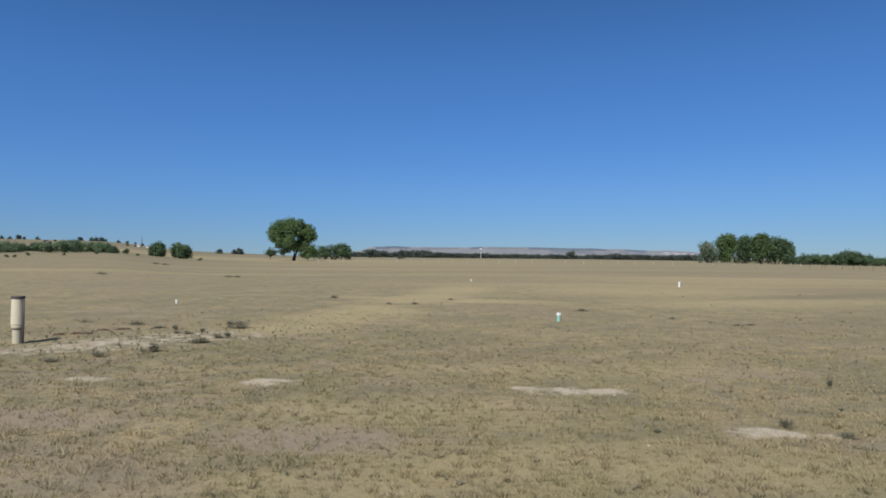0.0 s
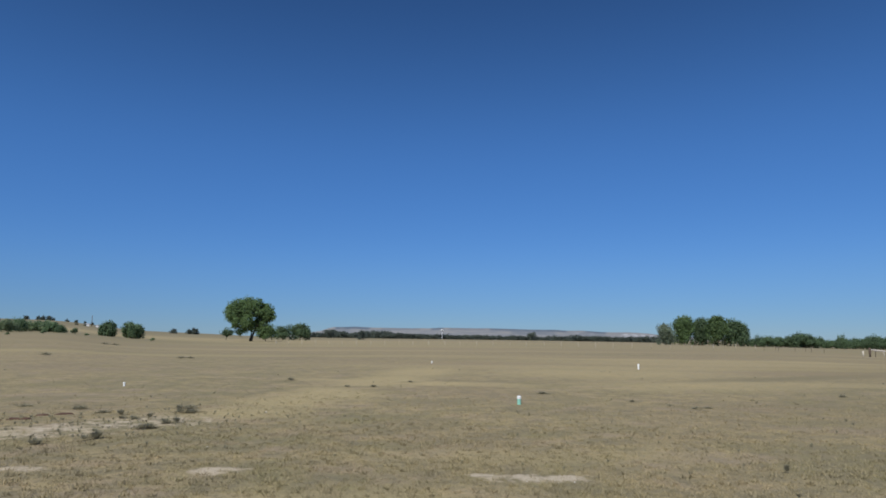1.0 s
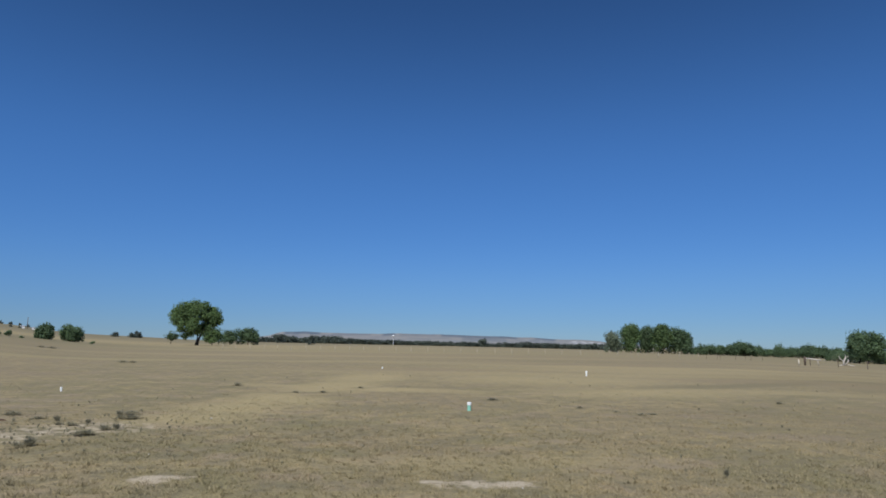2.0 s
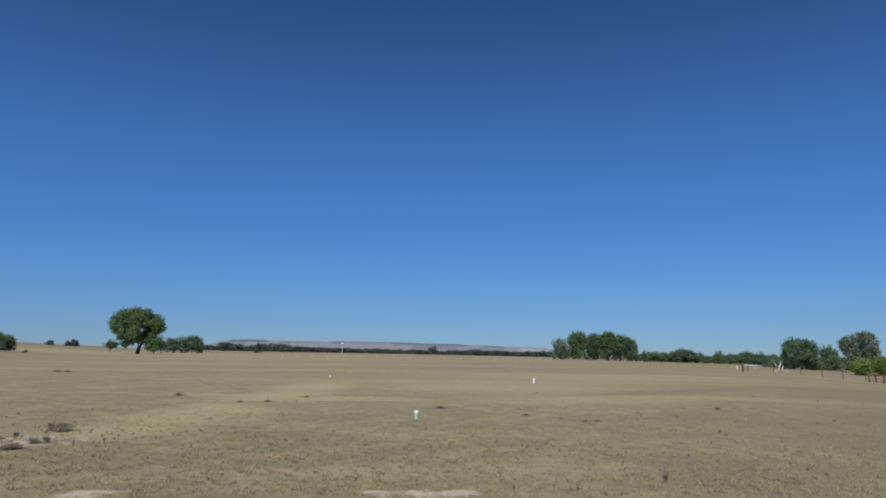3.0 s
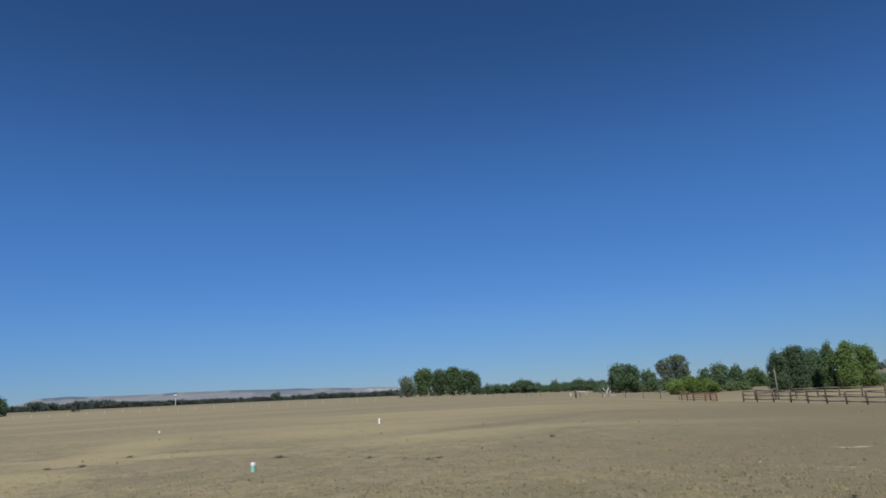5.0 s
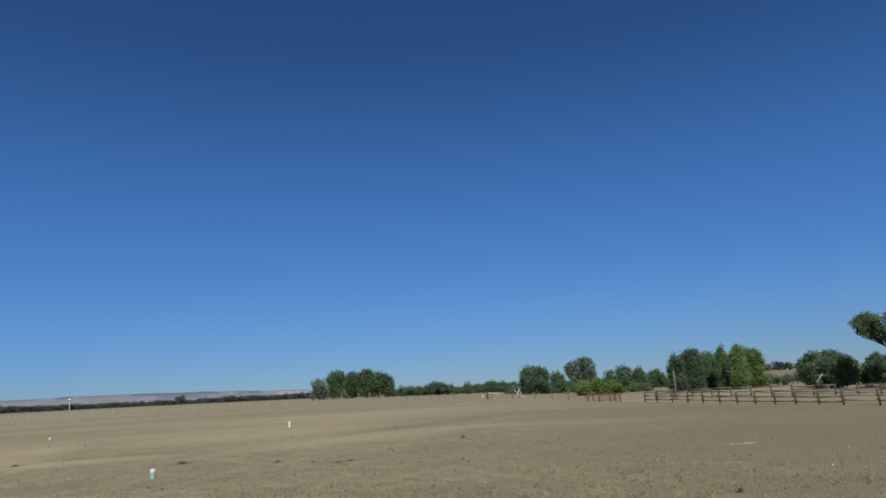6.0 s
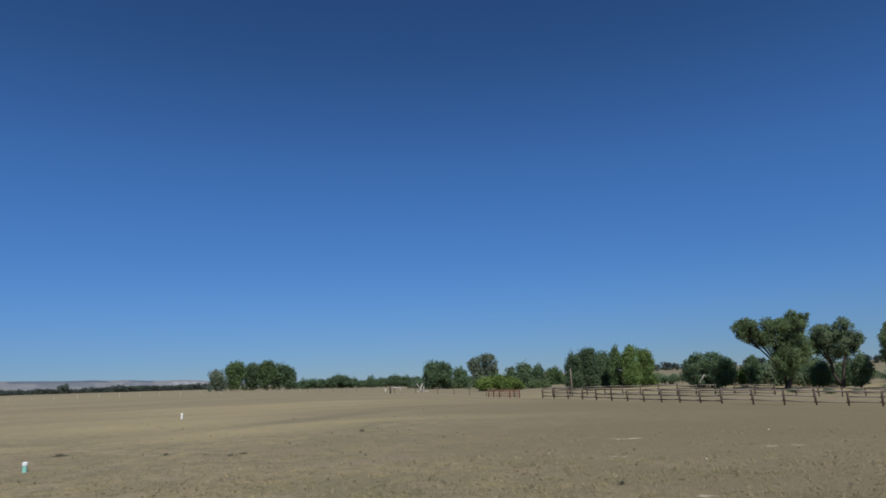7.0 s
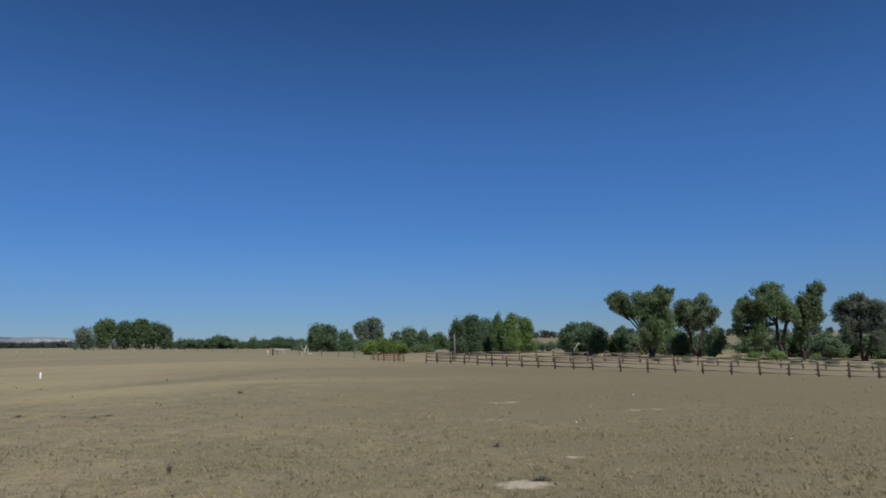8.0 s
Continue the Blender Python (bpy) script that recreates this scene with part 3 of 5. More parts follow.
def facing(az, r, dz=0.0):
    """A pose on the ground at that bearing, its local y pointing away from the eye."""
    x, y, z = spot(az, r)
    return pose(x, y, z + dz, 0, 0, -az)


# ---- trees ----
# The lone cottonwood in the pasture.
crown_tree(-12.65, 236, [(-7.4, 10.1, 1.4), (-6.1, 11.8, 1.6), (-4.2, 13.2, 1.6), (-1.4, 13.6, 1.6), (1.5, 13.6, 1.6), (4, 12.5, 1.6), (5.9, 11.3, 1.4), (6.9, 9.6, 1.2), (7.1, 8, 1), (5.3, 8.8, 1.4), (-5.5, 9.7, 2), (-2.7, 10.9, 2.4), (0.5, 10.7, 2.6), (3.4, 10.1, 2), (-6.8, 7.9, 1.2), (-4.2, 7.6, 1.8), (-1.4, 7.4, 2.2), (2.1, 7.4, 2.2), (4.6, 6.8, 1.2), (-5.7, 6, 0.8), (-0.8, 5, 1.4), (1.7, 5, 1.4), (3, 4.7, 1), (-4.4, 3.5, 0.8), (-3, 2.7, 0.8)],
           LEAF_GREEN, "large lone cottonwood with a broad round green crown", "", [(0, 0.2, 3.7), (0.4, 1.5, 4.1)], 0.42, 11)
crown_tree(-14.53, 262, [(-1.5, 2.7, 0.89), (0, 3.4, 1.1), (1.4, 2.9, 1.1), (0.4, 2.1, 0.89)],
           LEAF_DARK, "dark bush beside the lone cottonwood", "bushes by the cottonwood", [(0, 0, 2.1)], 0.12, 12, name="bush")
crown_tree(-11.44, 255, [(-2.3, 3, 1.5), (-0.9, 4.3, 1.5), (0.8, 5, 1.5), (2.3, 4.3, 1.5), (0, 2.6, 1.5), (2.3, 2.4, 1.3)],
           LEAF_GREEN, "green bushy tree beside the lone cottonwood", "bushes by the cottonwood", [(0, 0, 2.4)], 0.16, 13)
crown_tree(-9.95, 300, [(-2.7, 4.8, 1.5), (-0.7, 4.3, 1.5), (-1.9, 2.5, 1.5), (1.2, 5, 1.5), (0.8, 2.5, 1.5)],
           LEAF_DARK, "dark green tree in a group past the cottonwood", "trees past the cottonwood", [(-0.7, -0.7, 3)], 0.18, 14, skirt=3)
crown_tree(-8.72, 305, [(-3.3, 5.4, 1.6), (-1, 5.9, 1.6), (1.3, 5.9, 1.6), (3.3, 5.2, 1.3), (4.3, 3.4, 0.78), (-2.3, 2.8, 1.6), (0.3, 3.1, 1.8), (2.8, 2.6, 1.3)],
           LEAF_DARK, "dark green tree in a group past the cottonwood", "trees past the cottonwood", [(0.3, 0.3, 3.6)], 0.2, 15, skirt=3)
# A pair of round trees at the foot of the hill.
crown_tree(-23.2, 190, [(-1.5, 2.1, 0.8), (-0.7, 3.1, 0.8), (0.3, 3.3, 0.8), (1.2, 2.8, 0.8), (1.6, 1.8, 0.64), (-0.8, 1.3, 1.1), (0.7, 1.4, 1.1), (-1.4, 0.6, 0.64), (0, 0.5, 0.8), (1.4, 0.5, 0.64)],
           LEAF_DARK, "rounded dark green tree at the foot of a hill", "pair of round trees", [(0, 0, 0.6)], 0.13, 16)
crown_tree(-21.37, 190, [(-2, 3.1, 0.8), (-1.6, 3.9, 0.64), (-0.6, 3.2, 0.8), (0.5, 3, 0.97), (1.8, 3, 0.64), (-1.8, 1.8, 0.97), (-0.3, 1.7, 1.1), (1.2, 1.7, 0.97), (-1.3, 0.9, 0.64), (0.4, 0.9, 0.8), (2.1, 0.8, 0.48)],
           LEAF_DARK, "rounded dark tree with an uneven top below a hill", "pair of round trees", [(0, 0, 1.2)], 0.13, 17)
# The grove of cottonwoods.
crown_tree(21.65, 324, [(-1.6, 7.5, 1.9), (0, 8.7, 1.6), (0.8, 6.3, 2.2), (-0.8, 4.4, 1.6), (2, 3.7, 1.9)],
           LEAF_GREY, "greyish thin-leaved cottonwood at the edge of a grove", "cottonwood grove", [(0, 0.1, 3.7), (2.1, 1.6, 3.2)], 0.26, 200, bark=PALEBARK, weep=1.25, skirt=3, swell=1.5)
crown_tree(23.02, 334, [(-3, 10.5, 2), (-1.2, 12, 1.7), (0.8, 12.2, 2), (2.6, 11.2, 1.7), (-1.7, 7.8, 2.3), (0.9, 8.2, 2.6), (3, 7.7, 1.7), (-2, 4.8, 2), (1.1, 4.5, 2)],
           LEAF_GREEN, "tall round green cottonwood in a grove", "cottonwood grove", [(0.4, 0.2, 4)], 0.26, 201, bark=PALEBARK, weep=1.25, skirt=3, swell=1.5)
crown_tree(24.26, 339, [(-2.3, 9.9, 1.4), (-0.5, 11.2, 1.7), (1.8, 11.7, 2), (-1.1, 7.6, 2.3), (1.9, 8.3, 2.6), (-0.7, 4.6, 2), (2.5, 4.5, 1.7)],
           LEAF_DARK, "green cottonwood in a dense grove", "cottonwood grove", [(-2.6, -1.4, 5.3), (0.6, 1.1, 4.8)], 0.26, 202, bark=PALEBARK, weep=1.25, skirt=3, swell=1.5)
crown_tree(25.44, 327, [(-1.8, 11.2, 1.7), (-0.5, 12.6, 1.7), (1.3, 11.9, 1.7), (3.2, 10.9, 1.4), (-1.7, 8.2, 2.2), (1, 8.9, 2.5), (3.1, 7.6, 1.9), (-1.4, 5, 1.9), (1.6, 4.7, 2.2)],
           LEAF_GREEN, "tall green cottonwood in a dense grove", "cottonwood grove", [(-1.4, -0.9, 4.7), (0.9, 0.9, 4.2)], 0.26, 203, bark=PALEBARK, weep=1.25, skirt=3, swell=1.5)
crown_tree(26.69, 332, [(-2.1, 10.9, 2), (0.5, 10.8, 1.7), (2.7, 9.5, 1.7), (4.6, 9, 1.4), (-1.5, 7.6, 2.2), (1.6, 7.3, 2.2), (4.2, 6.7, 1.7), (5.7, 5.4, 1.1), (-1.4, 4.2, 2), (1.9, 3.9, 2), (4.6, 3.6, 1.4)],
           LEAF_DARK, "green cottonwood in a dense grove", "cottonwood grove", [(-1.2, -0.9, 4), (1.6, 1.5, 3.7), (4, 3.4, 3.1)], 0.26, 204, bark=PALEBARK, weep=1.25, skirt=3, swell=1.5)
# Trees of the river bottom.
crown_tree(39.28, 195, [(-1.9, 5.3, 0.99), (-1.3, 6.5, 1.2), (0.4, 7.1, 1.2), (2.2, 7.1, 0.99), (3.8, 6.6, 0.82), (4.9, 5.8, 0.66), (-0.7, 4.8, 1.5), (1.5, 5, 1.6), (3.6, 4.5, 1.3), (-2.4, 3.5, 0.99), (-0.3, 2.8, 1.5), (2, 2.8, 1.5), (4.1, 2.6, 1.2)],
           LEAF_DARK, "broad dark green cottonwood in the river bottom", "river bottom trees", [(-0.6, 0.3, 2.7), (1.3, 1.6, 2.6)], 0.28, 300, weep=1.2, skirt=4, swell=1.42)
crown_tree(41.33, 200, [(-0.7, 5.2, 1), (0.8, 5.3, 1), (2, 4.1, 0.85), (-0.3, 3.4, 1.4), (1.6, 2.5, 1.4), (-0.2, 1.6, 1.2)],
           LEAF_DARK, "low dark tree in the river bottom", "river bottom trees", [(0.3, 0.5, 2)], 0.18, 301, weep=1.2, skirt=4, swell=1.42)
crown_tree(43.31, 183, [(-3.3, 6.8, 0.62), (-2.5, 7.6, 0.62), (-1.3, 7.9, 0.77), (0, 8.5, 0.77), (1.3, 8.9, 0.77), (2.6, 8.6, 0.77), (3.4, 7.5, 0.77), (-2.7, 5.5, 0.77), (-1, 6, 0.93), (0.8, 6.6, 1.1), (2.8, 5.8, 0.93), (4.1, 4.9, 0.62), (-1.5, 4.1, 0.93), (0.9, 4.2, 1.1), (3.1, 3.7, 0.77)],
           LEAF_GREY, "thin-leaved cottonwood with pale bare limbs", "river bottom trees", [(0, 0.3, 3.6), (0.8, 1.8, 4.2)], 0.24, 302, weep=1.2, skirt=4, swell=1.42)
crown_tree(46.79, 200, [(-1.2, 5.5, 1), (0.4, 5.9, 1.2), (1.7, 5.4, 1), (-0.5, 3.8, 1.4), (1.5, 3.4, 1.4), (0.1, 1.8, 1.4)],
           LEAF_DARK, "round dark green tree in the river bottom", "river bottom trees", [(0.3, 0.3, 2.6)], 0.2, 303, weep=1.2, skirt=4, swell=1.42)
crown_tree(45.69, 215, [(-0.6, 5.2, 0.91), (0.9, 5.2, 0.91), (0, 3.2, 1.4), (1.6, 2.7, 1.1)],
           LEAF_DARK, "dark green tree in the river bottom", "river bottom trees", [(0.3, 0.3, 2.7)], 0.18, 304, weep=1.2, skirt=4, swell=1.42)
crown_tree(47.94, 205, [(-0.8, 4.7, 1), (0.5, 5.3, 1), (1.5, 4.3, 0.87), (-0.2, 2.8, 1.4), (1.5, 2.3, 1.2), (-0.6, 0.8, 1.2)],
           LEAF_DARK, "dark green tree in the river bottom", "river bottom trees", [(0.3, 0.3, 2.3)], 0.18, 305, weep=1.2, skirt=4, swell=1.42)
crown_tree(49.18, 200, [(-1.1, 3.7, 1), (0.2, 4.3, 1), (1.5, 3.8, 1), (2.7, 2.8, 0.85), (-0.5, 2, 1.4), (1.7, 1.6, 1.4), (0.3, 0.2, 1.2), (2.8, 0.1, 1)],
           LEAF_GREEN, "green bushy tree in the river bottom", "river bottom trees", [(0.3, 0.3, 1.5)], 0.18, 306, weep=1.2, skirt=4, swell=1.42)
crown_tree(47.51, 160, [(-1.1, 1, 0.81), (0.3, 1.3, 0.81), (1.6, 0.9, 0.81), (2.7, 1.2, 0.81), (3.5, 0.6, 0.68)],
           LEAF_CORRAL, "low green bush in the river bottom", "river bottom trees", [(0.3, 0.3, 0.6)], 0.08, 307, weep=1.2, skirt=4, swell=1.42)
crown_tree(40.49, 200, [(-0.8, 1.2, 1), (0.6, 1.5, 1), (2.1, 1, 1), (4.1, 0.6, 1), (5.5, 0.8, 1)],
           LEAF_CORRAL, "low green bush in the river bottom", "river bottom trees", [(0.8, 0.8, 0.9)], 0.08, 308, weep=1.2, skirt=4, swell=1.42)
# Bright willow bushes behind the rusty pen.
crown_tree(43.45, 150, [(-1.3, 1.8, 0.76), (-0.3, 2.5, 0.89), (0.9, 2.7, 0.89), (-0.7, 1, 0.76), (0.7, 1.2, 0.89)],
           LEAF_BRIGHT, "bright green willow bush with dense low foliage", "willow bushes", [(0.3, 0.3, 1), (0.7, 0.9, 1.1)], 0.07, 350, name="bush", swell=1.5)
crown_tree(44.55, 152, [(-1, 3, 0.9), (0.3, 3.1, 0.9), (1.4, 2.7, 0.9), (-0.7, 1.6, 1), (1, 1.4, 1)],
           LEAF_BRIGHT, "bright green willow bush with dense low foliage", "willow bushes", [(0.3, 0.3, 1), (0.7, 0.9, 1.1)], 0.07, 351, name="bush", swell=1.5)
crown_tree(45.88, 154, [(-1, 2.4, 0.91), (0.2, 2.1, 0.91), (1.3, 1.7, 0.78), (2, 1, 0.65), (-0.7, 1, 0.91), (0.7, 0.9, 0.78)],
           LEAF_BRIGHT, "bright green willow bush with dense low foliage", "willow bushes", [(0.3, 0.3, 0.9), (0.7, 0.9, 1)], 0.07, 352, name="bush", swell=1.5)
# The dense stand behind the corral: dark on one side, light willow green on the other.
crown_tree(50.95, 128, [(-0.6, 5.6, 0.54), (0.2, 6.5, 0.65), (-0.6, 4.2, 0.76), (0.8, 5.1, 0.97), (-0.8, 2.8, 0.65), (0.4, 3.2, 1.1), (-0.3, 1.4, 0.87), (0.9, 1.1, 0.87)],
           LEAF_DARK, "dense dark green tree behind the corral", "stand behind the corral", [(0.3, 0.3, 1.7), (0.7, 1, 2.1)], 0.16, 400, weep=1.2, skirt=4, swell=1.6)
crown_tree(52.01, 131, [(-0.7, 6.9, 0.66), (0.4, 7.1, 0.66), (1.4, 6.9, 0.66), (-0.5, 5.4, 1), (1, 5.3, 1), (-0.3, 3.4, 1.1), (1.3, 3.2, 1.1), (0.1, 1.5, 1), (1.4, 1.1, 0.89)],
           LEAF_DARK, "dense dark green tree behind the corral", "stand behind the corral", [(0.2, 0.3, 1.6), (0.7, 1, 2)], 0.16, 401, weep=1.2, skirt=4, swell=1.6)
crown_tree(53.25, 134, [(-0.4, 6.4, 0.79), (0.8, 6, 0.79), (-0.1, 4.5, 1), (1.3, 4.6, 0.91), (0, 2.6, 1.1), (1.3, 2.5, 1), (0.5, 0.9, 1)],
           LEAF_DARK, "dense dark green tree behind the corral", "stand behind the corral", [(0.2, 0.3, 1.5), (0.7, 1, 1.9)], 0.16, 402, weep=1.2, skirt=4, swell=1.6)
crown_tree(54.25, 129, [(0.4, 7.4, 0.44), (0.4, 6.6, 0.55), (0, 5.6, 0.76), (1, 5.6, 0.65), (0.4, 3.9, 0.98), (0.2, 2, 0.98), (0.6, 0.8, 0.76)],
           LEAF_GREEN, "light green willow tree behind the corral", "stand behind the corral", [(0.2, 0.3, 1.5), (0.7, 1, 1.9)], 0.16, 403, weep=1.2, skirt=4, swell=1.6)
crown_tree(55.3, 127, [(-0.2, 6.2, 0.54), (0.7, 7, 0.64), (1.3, 6.9, 0.54), (-0.2, 5.1, 0.86), (1, 5.5, 0.86), (-0.1, 3.4, 1.1), (1.2, 3.5, 0.97), (0.2, 1.7, 0.97), (1.1, 1, 0.75)],
           LEAF_WILLOW, "light green willow tree behind the corral", "stand behind the corral", [(0.2, 0.3, 1.5), (0.6, 0.9, 1.9)], 0.16, 404, weep=1.2, skirt=4, swell=1.6)
crown_tree(56.48, 130, [(-0.3, 6.8, 0.55), (0.6, 6.3, 0.66), (1.3, 5.6, 0.66), (1.8, 4.6, 0.44), (-0.2, 5.2, 0.88), (0.9, 4.1, 0.88), (-0.4, 3.4, 0.99), (1.2, 2.7, 0.77), (-0.1, 1.5, 0.99), (1.2, 1.2, 0.66)],
           LEAF_WILLOW, "light green willow tree behind the corral", "stand behind the corral", [(0.2, 0.3, 1.4), (0.6, 0.9, 1.8)], 0.16, 405, weep=1.2, skirt=4, swell=1.6)
# The big cottonwoods behind the corral, each with its own crown.
crown_tree(61.47, 110, [(-3.1, 3.8, 0.56), (-2.4, 4.4, 0.46), (-1.6, 4.9, 0.56), (-0.6, 4.7, 0.65), (0.5, 4.9, 0.56), (1.1, 5.1, 0.46), (2.1, 4.2, 0.65), (2.9, 3.9, 0.56), (3.5, 3, 0.46), (-3.1, 2.6, 0.74), (-1.7, 3.1, 0.93), (-0.3, 3.3, 0.93), (1.1, 3.4, 0.93), (2.3, 2.7, 0.84), (-2.4, 1.4, 0.74), (-0.9, 1.7, 0.84), (0.7, 1.9, 0.93), (2.1, 1.5, 0.84), (3.2, 1.6, 0.65), (-1.5, 0.6, 0.56), (1.1, 0.6, 0.65)],
           LEAF_DARK, "broad low cottonwood with a dead pale limb", "corral cottonwoods", [(0.2, 0.1, 1.6), (0.7, 1.2, 1.9)], 0.22, 501)
crown_tree(64.51, 112, [(0, 4.3, 0.47), (0.6, 4.5, 0.47), (-0.2, 3.4, 0.66), (0.9, 3.5, 0.66), (0.3, 2.5, 0.76), (1.1, 2.3, 0.57), (0, 1.4, 0.66), (0.7, 1.2, 0.66)],
           LEAF_DARK, "narrow dark young cottonwood", "corral cottonwoods", [(0.2, 0.3, 1.6)], 0.14, 502)
crown_tree(63.61, 114, [(0.1, 2.2, 0.48), (0.5, 1.7, 0.48), (0.1, 1.2, 0.58), (0.6, 0.7, 0.58)],
           LEAF_BRIGHT, "yellow-green sapling between cottonwoods", "corral cottonwoods", [(0.2, 0.2, 1)], 0.06, 503)
crown_tree(66.76, 104, [(-5.8, 8.8, 0.35), (-5.2, 9.3, 0.53), (-4.3, 9.5, 0.44), (-3.8, 9.7, 0.44), (-2.8, 9.1, 0.44), (-5.3, 7.8, 0.44), (-4.5, 8.4, 0.7), (-3.4, 8.4, 0.7), (-4.4, 7.2, 0.53), (-3.2, 7.2, 0.7), (-2.2, 7.4, 0.7), (-2.1, 6.1, 0.53), (-1.2, 9.4, 0.53), (-1.4, 8.3, 0.79), (-0.3, 9, 0.7), (1.1, 9.8, 0.53), (1.8, 10.1, 0.53), (2.4, 9.6, 0.62), (3.7, 9.9, 0.35), (3.4, 9.1, 0.53), (0.6, 8.4, 0.97), (2.1, 8.3, 0.97), (-0.7, 7, 0.97), (0.9, 6.7, 1), (2.7, 6.9, 0.88), (-0.4, 5.4, 0.79), (1.2, 5.1, 0.97), (2.7, 5.2, 0.7), (-0.9, 4.1, 0.61), (0.4, 3.8, 0.79), (1.7, 3.6, 0.79), (-0.4, 2.6, 0.7), (0.8, 2.3, 0.7), (3.4, 5.5, 0.61), (3.1, 3.9, 0.61)],
           LEAF_CORRAL, "large spreading cottonwood with a limb reaching out to one side", "corral cottonwoods", [(0.1, 0.1, 2.8), (0.3, 1.3, 2.9)], 0.3, 504)
crown_tree(70.32, 108, [(-2.3, 7.9, 0.64), (-1.7, 8.7, 0.46), (-1.2, 8.3, 0.64), (-2.1, 6.8, 0.73), (-0.9, 7, 0.82), (0, 8.2, 0.55), (1, 9.1, 0.55), (1.6, 9.2, 0.46), (1.9, 8.4, 0.55), (0.4, 7.2, 0.91), (1.5, 7.1, 0.73), (2.5, 7, 0.46), (3, 7.3, 0.36), (3.4, 6.6, 0.36), (2.8, 6, 0.36), (2, 6, 0.55), (0.9, 5.9, 0.73), (-0.5, 5.7, 0.82), (-1.8, 5.5, 0.64), (0.7, 4.8, 0.55), (-2.8, 6.6, 0.55), (-2.7, 5.2, 0.46), (-0.4, 4.3, 0.55), (1.7, 4.6, 0.46), (2.5, 5.1, 0.36)],
           LEAF_PALE, "light grey-green cottonwood with a forked dark trunk", "corral cottonwoods", [(0.1, -0.8, 3.7), (0.3, 1, 4.3)], 0.26, 505)
crown_tree(68.88, 112, [(-0.1, 2.7, 0.57), (0.6, 3.3, 0.57), (1.3, 2.9, 0.57), (-0.5, 1.8, 0.66), (0.6, 1.9, 0.85), (1.5, 1.7, 0.57), (-0.1, 0.8, 0.66), (1, 0.8, 0.57)],
           LEAF_DARK, "low dark bushy tree beneath the cottonwoods", "corral cottonwoods", [(0.1, 0.3, 1.3)], 0.12, 506)
crown_tree(71.57, 107, [(0.1, 4.1, 0.45), (0.6, 4.5, 0.45), (-0.3, 3.2, 0.63), (0.7, 3.3, 0.63), (1.4, 3.1, 0.36), (1.6, 2.2, 0.27), (0, 2.2, 0.72), (0.9, 2, 0.45), (-0.6, 1.2, 0.63), (0.3, 1, 0.63)],
           LEAF_DARK, "dark bushy tree beneath a cottonwood", "corral cottonwoods", [(0, 0.2, 1.8)], 0.12, 507)
crown_tree(76.41, 104, [(-5.3, 7.8, 0.44), (-5, 8.4, 0.44), (-4.3, 8.9, 0.53), (-4, 8.1, 0.7), (-5.4, 6.8, 0.53), (-4.5, 6.9, 0.79), (-5.8, 5.8, 0.35), (-5, 5.6, 0.7), (-6.1, 4.3, 0.35), (-5.2, 4.3, 0.7), (-2.7, 10, 0.44), (-2.3, 9.5, 0.53), (-1.3, 10.5, 0.53), (-0.6, 10.4, 0.53), (0.1, 10, 0.53), (-1.9, 8.8, 0.79), (-0.8, 9.1, 0.79), (0.3, 8.7, 0.79), (-3, 7.7, 0.79), (-1.8, 7.5, 0.97), (-0.4, 7.4, 0.97), (0.9, 7.7, 0.79), (-3.5, 6.2, 0.88), (-2.2, 5.9, 0.88), (1.3, 6.4, 0.79), (0.2, 6, 0.61), (-4.4, 3.1, 0.79), (-3.4, 4.6, 0.79), (-2.2, 4.3, 0.7), (-3.2, 2.9, 0.79), (-2.3, 2.6, 0.53), (1.9, 7.1, 0.61), (2, 5.6, 0.61)],
           LEAF_CORRAL, "large cottonwood with dark leaning trunks and a dense crown", "corral cottonwoods", [(0.2, -0.5, 5.2), (0.3, 0.7, 5.1)], 0.3, 508)
crown_tree(77.71, 107, [(1.5, 10.3, 0.36), (1.4, 9.6, 0.45), (1.5, 8.7, 0.54), (2.6, 10.8, 0.45), (3.1, 10.1, 0.45), (2.7, 9.3, 0.54), (0.8, 8.6, 0.45), (0.1, 8.8, 0.45), (0.3, 7.7, 0.72), (2.3, 8, 0.63), (1.2, 7.3, 0.81), (2.3, 6.8, 0.63), (2.9, 6.3, 0.45), (0.2, 6.3, 0.72), (1.3, 5.9, 0.72), (-0.2, 5, 0.63), (0.8, 4.8, 0.63), (1.9, 5.1, 0.45), (-0.5, 3.8, 0.54), (0.1, 2.8, 0.45), (-0.6, 2.6, 0.45)],
           LEAF_CORRAL, "cottonwood with two narrow peaks and gaps in its crown", "corral cottonwoods", [(0.1, -0.2, 2.5), (0.1, 0.7, 4.5)], 0.2, 509)
